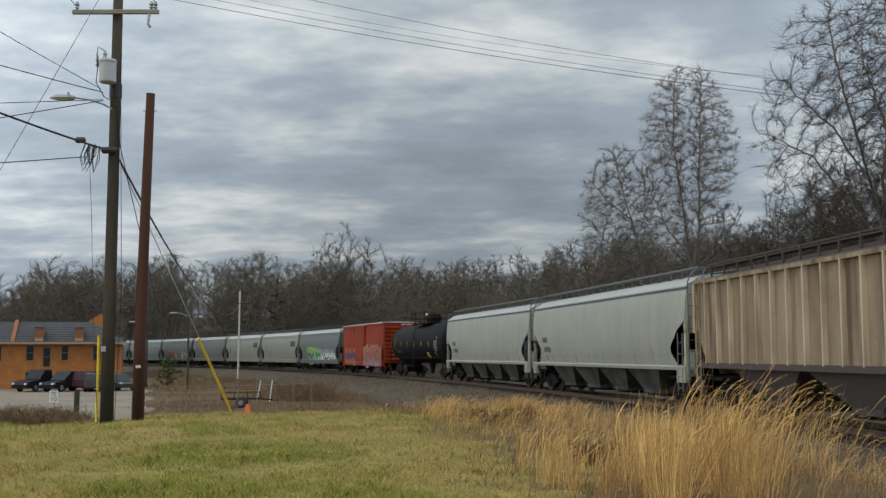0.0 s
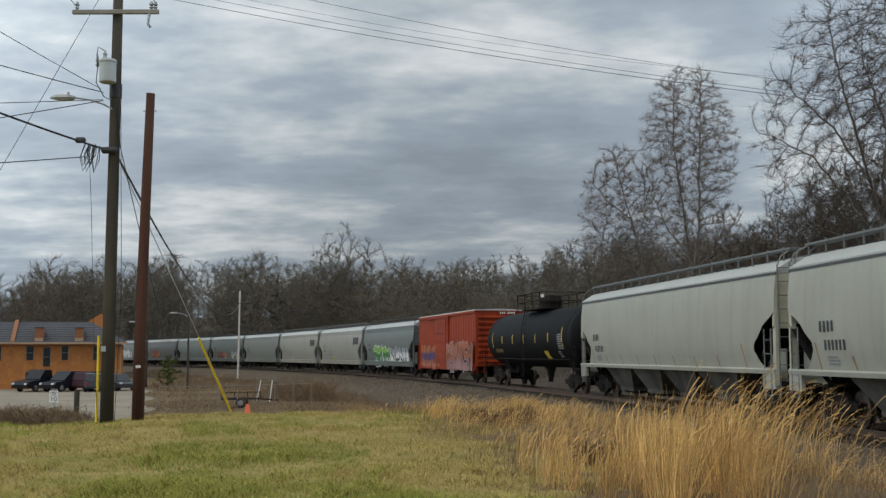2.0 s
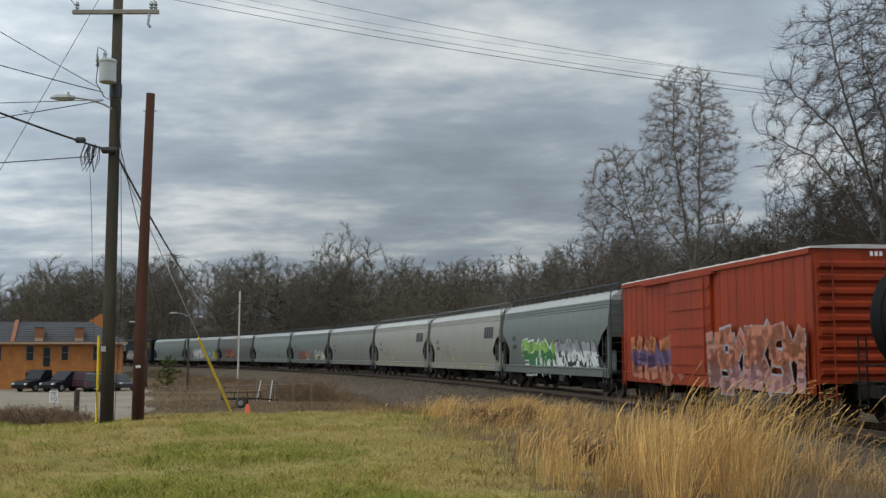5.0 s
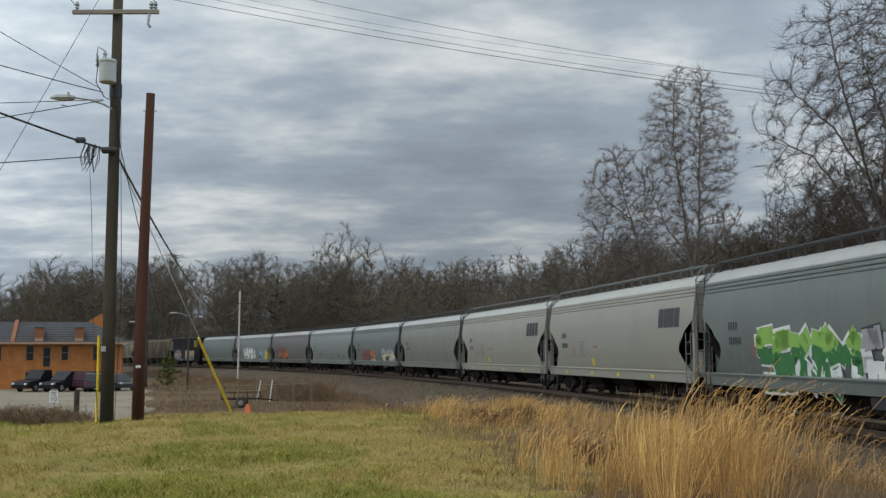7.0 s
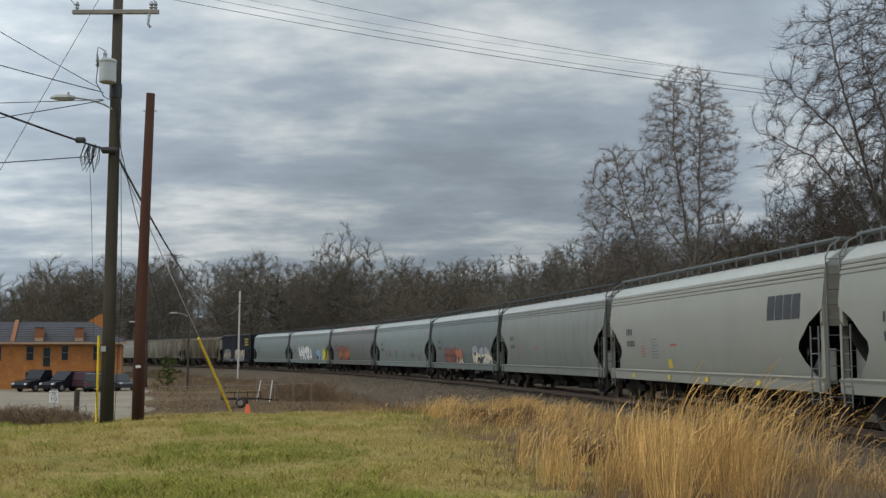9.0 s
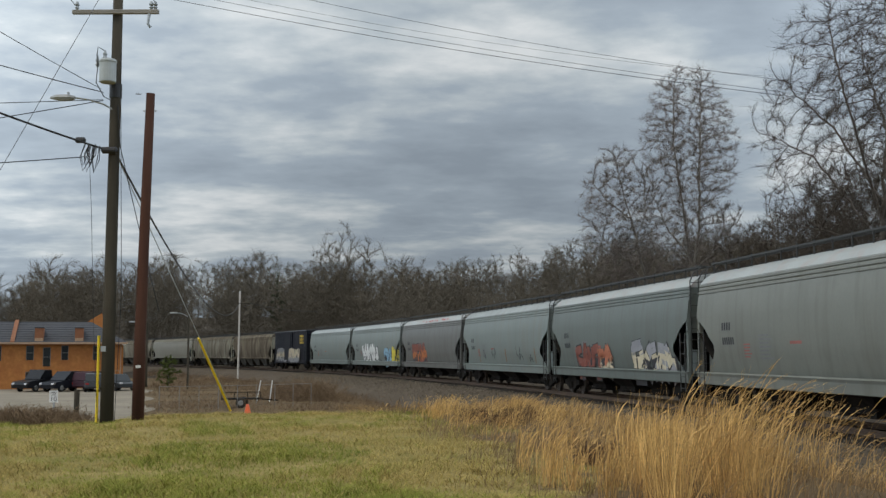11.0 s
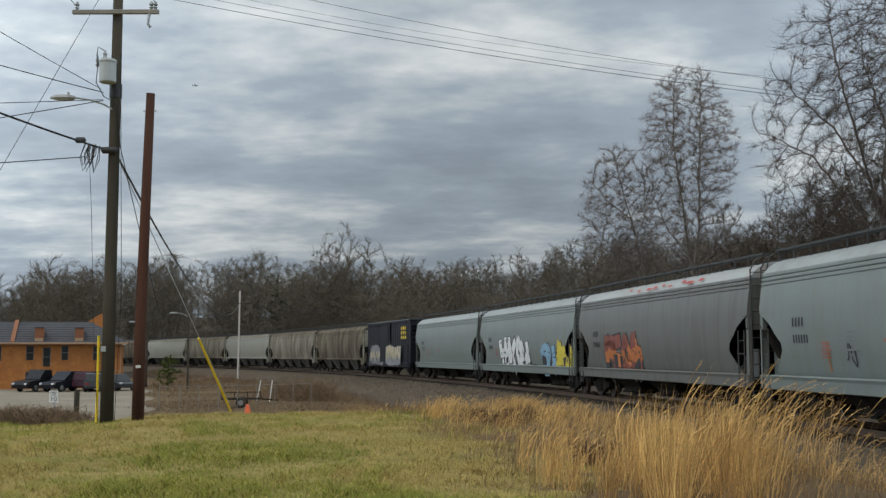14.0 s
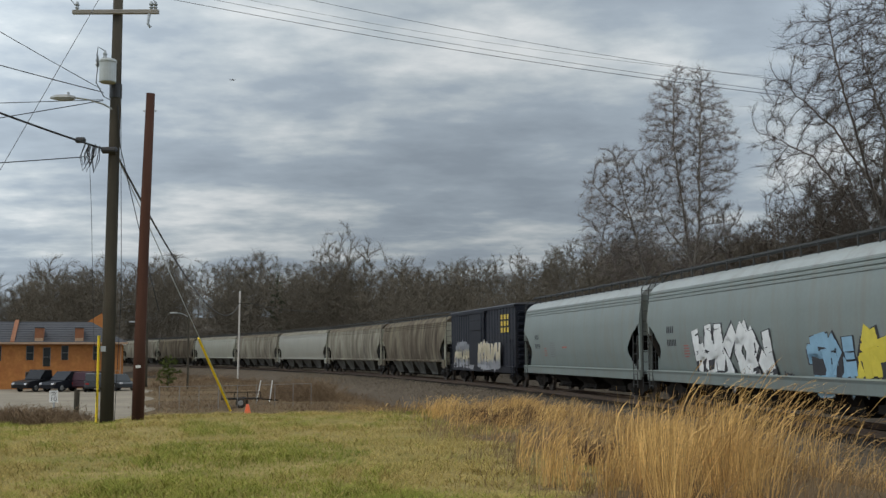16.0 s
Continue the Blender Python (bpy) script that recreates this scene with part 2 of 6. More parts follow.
def truck(parent, x):
    """A two-axle freight truck with its wheels and sprung side frames."""
    if "bolster" not in MESHES:
        g = Geo()
        g.box(-.2, .2, -1.0, 1.0, .45, .75)
        MESHES["bolster"] = g.mesh("truck", STEEL_DARK)
        g = Geo()
        out = [(-1.15, .42), (-1.15, .62), (-.75, .66), (-.42, .86), (.42, .86), (.75, .66), (1.15, .62), (1.15, .42), (.8, .40), (.4, .20), (-.4, .20), (-.8, .40)]
        g.loft([[(px, -.09, pz) for px, pz in out], [(px, .09, pz) for px, pz in out]])
        for px in (-.14, 0, .14):
            g.tube([(px, -.12, .28), (px, -.12, .55)], .06, 8)
        MESHES["side_frame"] = g.mesh("side_frame", STEEL_DARK)
        g = Geo()
        g.lathe([(-.07, .12), (-.07, .36), (-.05, .40), (-.065, .44), (-.065, .457), (.03, .462), (.045, .49), (.07, .49), (.07, .40), (.03, .36), (.05, .12)], "y", 28)
        MESHES["wheel"] = g.mesh("wheel", WHEEL, False)
        MESHES["axle"] = Geo().tube([(0, -.98, .46), (0, .98, .46)], .08, 10).mesh("axle", STEEL_DARK)
    tr = part("truck", MESHES["bolster"], STEEL_DARK, parent, "", (x, 0, 0))
    for y in (-.98, .98):
        part("side_frame", MESHES["side_frame"], STEEL_DARK, tr, "", (0, y, 0))
    for ax in (-.89, .89):
        part("axle", MESHES["axle"], STEEL_DARK, tr, "", (ax, 0, 0))
        for y in (-.755, .755):
            w = part("wheel", MESHES["wheel"], WHEEL, tr, "", (ax, y, .459))
            if y > 0:
                w.rotation_euler = (0, 0, math.pi)


def running_gear(parent, L, inset, deck=None):
    deck = deck or STEEL_DARK
    for sx in (-1, 1):
        truck(parent, sx * (L / 2 - inset))
        g = Geo()
        xa, xb = sorted((sx * (L / 2 - 1.5), sx * (L / 2 - .12)))
        g.box(xa, xb, -.16, .16, .72, .98)
        x0, x1 = sorted((sx * (L / 2 - .35), sx * (L / 2 + .03)))
        g.block(x0, x1, -.2, .2, .68, 1.0, .05)
        part("coupler", g, STEEL_DARK, parent)
        g = Geo().tube([(sx * (L / 2 - .3), -.35, .75), (sx * (L / 2 - .08), -.38, .5), (sx * (L / 2 + .1), -.3, .45)], .025, 6)
        part("air_hose", g, STEEL_DARK, parent)


def ladder(parent, x, y, z0, z1, w, material, out=-1, step=.38, name="ladder"):
    """Stiles and rungs standing off a car's side; w is its width along x."""
    g = Geo()
    for dx in (0, w):
        g.tube([(x + dx, y, z0), (x + dx, y, z1)], .022, 6)
    z = z0 + .12
    while z < z1:
        g.tube([(x, y, z), (x + w, y, z)], .014, 5)
        z += step
    return part(name, g, material, parent)


def end_ladder(parent, x, y0, y1, z0, z1, material, step=.38):
    g = Geo()
    for y in (y0, y1):
        g.tube([(x, y, z0), (x, y, z1)], .02, 6)
    z = z0 + .15
    while z < z1:
        g.tube([(x, y0, z), (x, y1, z)], .014, 5)
        z += step
    return part("end_ladder", g, material, parent)


SMOOTH = [(1.32, 1.05), (1.42, 1.35), (1.52, 1.9), (1.565, 2.5), (1.55, 3.1), (1.495, 3.55), (1.455, 3.72)]
TALL = SMOOTH[:5] + [(1.53, 3.5), (1.48, 3.9), (1.44, 4.08)]


def side_at(z):
    """Half width of a smooth-sided hopper at a height."""
    return float(np.interp(z, [p[1] for p in SMOOTH], [p[0] for p in SMOOTH]))


def decal(g, xa, xb, z0, z1, side, off=.012, slant=0.0):
    """A painted patch that follows the bow of a car's side."""
    n = max(1, int((z1 - z0) / .1))
    vs = []
    for i in range(n + 1):
        z = z0 + (z1 - z0) * i / n
        vs += [(xa + slant * i / n, -side(z) - off, z), (xb + slant * i / n, -side(z) - off, z)]
    g.add(vs, [(2 * i, 2 * i + 1, 2 * i + 3, 2 * i + 2) for i in range(n)])


def marks(parent, x, z, w, h, rows, material, side=side_at, name="marking", gap=0.35, seed=1, bars=1):
    """Lines of lettering as plain bars on the near side."""
    rnd = random.Random(seed)
    g = Geo()
    lh = h / rows
    for r in range(rows):
        z1 = z - r * lh
        z0 = z1 - lh * (1 - gap)
        x0 = x
        parts = bars if bars > 1 else 1
        wide = w * rnd.uniform(.7, 1.0) if bars == 1 else w
        bw = wide / parts
        for b in range(parts):
            xa, xb = x0 + b * bw, x0 + (b + (.56 if parts > 1 else 1)) * bw
            decal(g, xa, xb, z0, z1, side)
    ob = part(name, g, material, parent)
    ob["kind"] = "stuff"
    return ob


def spray(parent, x, z, w, h, n, cols, seed, side=side_at, line=None):
    """Graffiti as wild angular letter shapes: an outline layer under a coloured fill layer on the near side."""
    rnd = random.Random(seed)
    out, fills = Geo(), [Geo() for _ in cols]

    def strip(g, pts, wd, off):
        wd0 = wd
        for (xa, za), (xb, zb) in zip(pts, pts[1:]):
            k = max(1, int(abs(zb - za) / .15))
            for i in range(k):
                p, q = i / k, (i + 1) / k
                x0, x1, z0, z1 = xa + (xb - xa) * p, xa + (xb - xa) * q, za + (zb - za) * p, za + (zb - za) * q
                d = math.hypot(x1 - x0, z1 - z0) or 1
                wd = wd0 * rnd.uniform(.85, 1.15)
                nx, nz = -(z1 - z0) / d * wd, (x1 - x0) / d * wd
                ex, ez = (x1 - x0) / d * wd * .3, (z1 - z0) / d * wd * .3
                c = [(x0 + nx - ex, z0 + nz - ez), (x0 - nx - ex, z0 - nz - ez), (x1 - nx + ex, z1 - nz + ez), (x1 + nx + ex, z1 + nz + ez)]
                g.add([(a, -side(b) - off, b) for a, b in c], [(0, 1, 2, 3)])
    lw = w / n
    for i in range(n):
        cx, t = x + (i + .5) * lw, lw * rnd.uniform(.2, .28)
        zt, zb = z + h * rnd.uniform(.82, 1.0), z + h * rnd.uniform(0, .12)
        form = rnd.choice("NMKSOAW")
        l, r = cx - lw * .4, cx + lw * .42
        zm = (zt + zb) / 2 + rnd.uniform(-.1, .1) * h
        sk = rnd.uniform(-.28, .28) * lw
        paths = {"N": [[(l, zb), (l + sk, zt), (r - sk, zb), (r, zt)]], "M": [[(l, zb), (l - sk, zt), (cx, zm), (r + sk, zt), (r, zb)]],
                 "K": [[(l, zb), (l + sk, zt)], [(r, zt), (l, zm), (r + sk, zb)]], "A": [[(l - .1 * lw, zb), (cx + sk, zt), (r, zb)], [(l, zm - .1), (r + .2 * lw, zm)]], "W": [[(l, zt), (l + .2 * lw, zb), (cx, zm + .15), (r - .1 * lw, zb + .05), (r + sk, zt)]],
                 "S": [[(r, zt), (l, zt - .08), (l, zm), (r, zm - .05), (r + sk, zb), (l, zb)]], "O": [[(l, zm), (cx, zt), (r, zm), (cx, zb), (l, zm)]]}[form]
        for pth in paths:
            strip(out, pth, t + .055, .012 + .001 * (i % 3))
            for fi in range(len(fills)):
                lo, hi = fi / len(fills), (fi + 1) / len(fills)
                seg = []
                for (xa, za), (xb, zb2) in zip(pth, pth[1:]):
                    for kk in range(6):
                        p, q2 = kk / 6, (kk + 1) / 6
                        zc = (za + (zb2 - za) * (p + q2) / 2 - z) / h + rnd.uniform(-.08, .08)
                        if lo <= min(max(zc, 0), .999) < hi:
                            seg.append([(xa + (xb - xa) * p, za + (zb2 - za) * p), (xa + (xb - xa) * q2, za + (zb2 - za) * q2)])
                for sg in seg:
                    strip(fills[fi], sg, t, .018 + .001 * (i % 3))
    part("graffiti_outline", out, line, parent)["kind"] = "stuff"
    for g, c in zip(fills, cols):
        if g.v:
            part("graffiti", g, c, parent)["kind"] = "stuff"


def tag(parent, x, z, w, h, seed, side=side_at, material=None):
    """A quick one-line spray scribble on the near side."""
    rnd = random.Random(seed)
    g = Geo()
    px, pz = x, z + h * rnd.random()
    for k in range(9):
        qx, qz = x + w * min(1, max(0, (k + rnd.uniform(-.6, 1.6)) / 9)), z + h * rnd.random()
        d = math.hypot(qx - px, qz - pz) or 1
        nx, nz = -(qz - pz) / d * .028, (qx - px) / d * .028
        g.add([(a, -side(b) - .016, b) for a, b in ((px + nx, pz + nz), (px - nx, pz - nz), (qx - nx, qz - nz), (qx + nx, qz + nz))], [(0, 1, 2, 3)])
        px, pz = qx, qz
    part("graffiti_tag", g, material or BLACK, parent)["kind"] = "stuff"


def smooth_hopper(name, label, L, body, roof, deep, bays, rail_mat, end_mat=None, ribs=True):
    """Covered hopper with smooth bowed sides, sloped ends, roof walkways and bottom gates."""
    car = thing(name, label, "hopper car", "cars of the freight train")
    E = L / 2 - .42
    end_mat = end_mat or body
    zs = [p[1] for p in SMOOTH]

    def ex(z):
        return E - float(np.interp(z, [1.05, 1.3, 1.6, 1.9, 2.1, 2.35, 2.6, 2.95], [.5, .75, 1.12, 1.4, 1.36, 1.0, .72, 0]))
    for sy in (-1, 1):
        g = Geo()
        cols = [-1, -.93, -.8, 0, .8, .93, 1]
        vs, m = [], len(cols)
        prof = [(side_at(z), z) for z in ((1.05, 1.3) if deep else (1.3,)) + (1.45, 1.6, 1.75, 1.9, 2.1, 2.35, 2.6, 2.95)] + (SMOOTH if ribs else TALL)[4:]
        for y, z in prof:
            vs += [(c * ex(z), sy * y, z) for c in cols]
        fs = []
        for j in range(len(prof) - 1):
            for i in range(m - 1):
                q = (j * m + i, j * m + i + 1, (j + 1) * m + i + 1, (j + 1) * m + i)
                fs.append(q if sy < 0 else q[::-1])
        g.add(vs, fs)
        part("side", g, body, car, smooth=True)
    if ribs:
        g = Geo()
        for sy in (-1, 1):
            for z0, y0 in ((3.70, 1.45), (3.82, 1.43), (3.94, 1.40)):
                g.loft([[(x, sy * y0, z0), (x, sy * (y0 + .03), z0 + .025), (x, sy * (y0 + .022), z0 + .085), (x, sy * (y0 - .02), z0 + .12)] for x in (-E, E)])
        part("eave_corrugation", g, body, car)
    g = Geo()
    top = 4.06 if ribs else 4.10
    yt = 1.38 if ribs else 1.44
    lip = [(yt + .03, top - .05), (yt + .035, top), (1.22, 4.26), (1.0, 4.40), (.7, 4.47), (0, 4.5)]
    prof = lip + [(-y, z) for y, z in lip[-2::-1]]
    g.loft([[(x, y, z) for y, z in prof] for x in (-E, -E + .01, E - .01, E)])
    part("roof", g, roof, car)
    # dark strip laid under the roof lip in place of its shade line
    if not ribs:
        for sy in (-1, 1):
            part("eave_seam", Geo().prism([(sy * 1.44, 3.99), (sy * 1.485, 3.99), (sy * 1.472, 4.055), (sy * 1.43, 4.055)], -E, E), WALKD, car)
    for sx in (-1, 1):
        g = Geo()
        ring = [(y, z) for y, z in (SMOOTH if ribs else TALL) if z >= 2.5] + [(yt, top), (1.22, 4.25), (.7, 4.46)]
        top_ring = [(-y, z) for y, z in ring] + [(y, z) for y, z in ring[::-1]]
        g.add([(sx * (E - .006), y, z) for y, z in top_ring], [tuple(range(len(top_ring)))])
        part("end_sheet", g, end_mat, car)
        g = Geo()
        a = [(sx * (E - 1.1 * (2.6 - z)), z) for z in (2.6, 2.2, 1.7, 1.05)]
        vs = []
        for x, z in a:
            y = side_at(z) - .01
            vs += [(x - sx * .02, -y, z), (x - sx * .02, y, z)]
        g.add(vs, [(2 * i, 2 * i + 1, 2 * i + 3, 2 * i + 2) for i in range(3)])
        # sheet coloured near-black to give the shade inside the end opening
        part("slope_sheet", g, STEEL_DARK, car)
        for sy in (-1, 1):
            part("end_web", Geo().box(*sorted((sx * (E - 1.62), sx * (E - .1))), *sorted((sy * 1.16, sy * 1.19)), 1.06, 1.95), body, car)
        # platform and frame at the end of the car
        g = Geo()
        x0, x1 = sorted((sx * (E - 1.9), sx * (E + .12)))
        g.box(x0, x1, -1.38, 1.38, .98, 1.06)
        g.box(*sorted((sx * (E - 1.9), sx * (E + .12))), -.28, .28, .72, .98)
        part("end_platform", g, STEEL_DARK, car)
        for sy in (-1, 1):
            g = Geo()
            g.box(*sorted((sx * (E - .16), sx * (E + .02))), *sorted((sy * 1.40, sy * 1.53)), .95, 3.0)
            part("corner_post", g, end_mat, car)
            g = Geo()
            g.tube([(sx * (E - .95), sy * .9, 1.05), (sx * (E - .15), sy * 1.3, 2.95)], .05, 6)
            part("end_brace", g, STEEL_DARK, car)
            ladder(car, sx * (E - .62), sy * 1.57, .55, 2.5, .42 * sx, rail_mat)
        end_ladder(car, sx * (E + .06), -1.45, -.95, .6, 4.25, rail_mat)
        g = Geo().tube([(sx * (E + .06), -1.45, 4.2), (sx * (E + .02), -1.3, 4.5), (sx * (E - .1), -.9, 4.72)], .022, 6)
        g.tube([(sx * (E + .06), -.95, 4.2), (sx * (E + .02), -.85, 4.55), (sx * (E - .1), -.7, 4.72)], .022, 6)
        part("grab_rail", g, rail_mat, car)
    for sy in (-1, 1):
        g = Geo()
        if deep:
            g.prism([(sy * 1.49, .84), (sy * 1.55, .86), (sy * 1.57, 1.12), (sy * 1.60, 1.2), (sy * 1.50, 1.24), (sy * 1.44, 1.2)], -E, E)
        else:
            g.prism([(sy * 1.40, 1.25), (sy * 1.58, 1.26), (sy * 1.60, 1.37), (sy * 1.57, 1.41), (sy * 1.40, 1.41)], -E, E)
            for sx in (-1, 1):
                g.box(*sorted((sx * (E - .75), sx * E)), *sorted((sy * 1.46, sy * 1.57)), .85, 1.26)
        part("side_sill", g, body, car)
    # bottom bays
    span = L - 6.6
    for i in range(bays):
        cx = -span / 2 + span * (i + .5) / bays
        w = span / bays / 2
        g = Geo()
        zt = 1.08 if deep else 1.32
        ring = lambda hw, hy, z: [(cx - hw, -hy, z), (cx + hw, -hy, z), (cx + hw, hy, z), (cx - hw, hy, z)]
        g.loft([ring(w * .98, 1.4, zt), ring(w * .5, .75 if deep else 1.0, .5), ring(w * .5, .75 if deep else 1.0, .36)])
        # bay colour is darkened to hold the shade under the car body
        part("hopper_bay", g, mat("shaded_bay_paint", (.10, .095, .08), .85, alt=(.035, .03, .025), scale=1.2, amount=.9, spec=.15) if not deep else STEEL_DARK, car)
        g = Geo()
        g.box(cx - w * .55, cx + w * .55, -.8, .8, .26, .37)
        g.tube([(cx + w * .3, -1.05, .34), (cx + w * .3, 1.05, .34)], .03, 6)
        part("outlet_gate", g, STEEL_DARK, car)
    # roof: walkways, hatches
    for sy in (-1, 1):
        g = Geo()
        g.box(-E, E, *sorted((sy * .62, sy * 1.0)), 4.70, 4.735)
        g.box(-E, E, *sorted((sy * .99, sy * 1.02)), 4.69, 4.745)
        x = -E + .2
        while x < E:
            g.box(x - .016, x + .016, *sorted((sy * .98, sy * 1.02)), 4.38, 4.79)
            x += 1.02
        part("running_board", g, GALV if rail_mat is GALV else rail_mat, car)
    g = Geo()
    g.prism([(-.32, 4.46), (-.3, 4.54), (-.2, 4.57), (.2, 4.57), (.3, 4.54), (.32, 4.46)], -E + .8, E - .8)
    x = -E + 1.2
    while x < E - 1:
        g.box(x, x + .06, -.34, .34, 4.5, 4.59)
        x += 1.1
    part("trough_hatch", g, WALKD, car)
    running_gear(car, L, 2.0)
    return car


def ribbed_hopper(name, label, L, body, top_mat):
    """Older covered hopper with flat sides and outside posts."""
    car = thing(name, label, "hopper car", "cars of the freight train")
    E = L / 2 - .45
    for sy in (-1, 1):
        g = Geo()
        g.add([(-E, sy * 1.45, 4.1), (E, sy * 1.45, 4.1), (E, sy * 1.45, 2.5), (E - .8, sy * 1.45, 1.52), (-E + .8, sy * 1.45, 1.52), (-E, sy * 1.45, 2.5)],
              [(0, 5, 4, 3, 2, 1) if sy < 0 else (0, 1, 2, 3, 4, 5)])
        part("side", g, body, car)
        n = int((2 * E) / .98)
        for i in range(n + 1):
            x = -E + 2 * E * i / n
            zb = 1.5 if abs(x) < E - .8 else 1.52 + .98 * (abs(x) - (E - .8)) / .8
            g = Geo()
            y0, y1 = sorted((sy * 1.45, sy * 1.58))
            g.loft([[(x - .055, y0, z), (x + .055, y0, z), (x + .035, y1, z), (x - .035, y1, z)] if sy > 0 else
                    [(x - .035, y0, z), (x + .035, y0, z), (x + .055, y1, z), (x - .055, y1, z)] for z in (zb, 4.08)])
            part("side_post", g, TAN_L, car)
        g = Geo()
        g.prism([(sy * 1.40, 1.36), (sy * 1.57, 1.36), (sy * 1.57, 1.53), (sy * 1.40, 1.53)], -E, E)
        part("side_sill", g, top_mat, car)
        g = Geo()
        g.prism([(sy * 1.40, 4.06), (sy * 1.57, 4.06), (sy * 1.57, 4.17), (sy * 1.40, 4.2)], -E, E)
        part("top_chord", g, body, car)
        g = Geo()
        g.box(-E, E, *sorted((sy * .62, sy * 1.0)), 4.62, 4.655)
        x = -E + .2
        while x < E:
            g.box(x - .025, x + .025, *sorted((sy * .97, sy * 1.03)), 4.25, 4.74)
            x += 1.1
        g.box(-E, E, *sorted((sy * .985, sy * 1.015)), 4.70, 4.745)
        part("running_board", g, top_mat, car)
    lip = [(1.5, 4.15), (1.0, 4.32), (.4, 4.4), (0, 4.42)]
    prof = lip + [(-y, z) for y, z in lip[-2::-1]]
    part("roof", Geo().prism(prof, -E, E), top_mat, car)
    part("trough_hatch", Geo().prism([(-.32, 4.38), (-.28, 4.56), (.28, 4.56), (.32, 4.38)], -E + .8, E - .8), top_mat, car)
    for sx in (-1, 1):
        g = Geo()
        g.add([(sx * E, -1.44, 4.15), (sx * E, 1.44, 4.15), (sx * E, 1.44, 2.5), (sx * E, -1.44, 2.5), (sx * (E - 1.9), 1.44, 1.2), (sx * (E - 1.9), -1.44, 1.2)],
              [(0, 1, 2, 3), (3, 2, 4, 5)])
        part("end_sheet", g, body, car)
        for sy in (-1, 1):
            g = Geo().box(*sorted((sx * (E - .12), sx * E)), *sorted((sy * 1.38, sy * 1.52)), .95, 2.6)
            part("corner_post", g, body, car)
            ladder(car, sx * (E - .6), sy * 1.58, .55, 4.1, .42 * sx, body)
        end_ladder(car, sx * (E + .06), -1.42, -.95, .6, 4.3, body)
        g = Geo().box(*sorted((sx * (E - 1.9), sx * (E + .1))), -1.38, 1.38, .98, 1.06)
        part("end_platform", g, STEEL_DARK, car)
    span = L - 6.0
    for i in range(3):
        cx, w = -span / 2 + span * (i + .5) / 3, span / 6
        ring = lambda hw, hy, z: [(cx - hw, -hy, z), (cx + hw, -hy, z), (cx + hw, hy, z), (cx - hw, hy, z)]
        part("hopper_bay", Geo().loft([ring(w * .98, 1.42, 1.45), ring(w * .3, 1.0, .5), ring(w * .3, 1.0, .34)]), top_mat, car)
        part("outlet_gate", Geo().box(cx - w * .4, cx + w * .4, -.8, .8, .24, .35), STEEL_DARK, car)
    running_gear(car, L, 2.0)
    return car


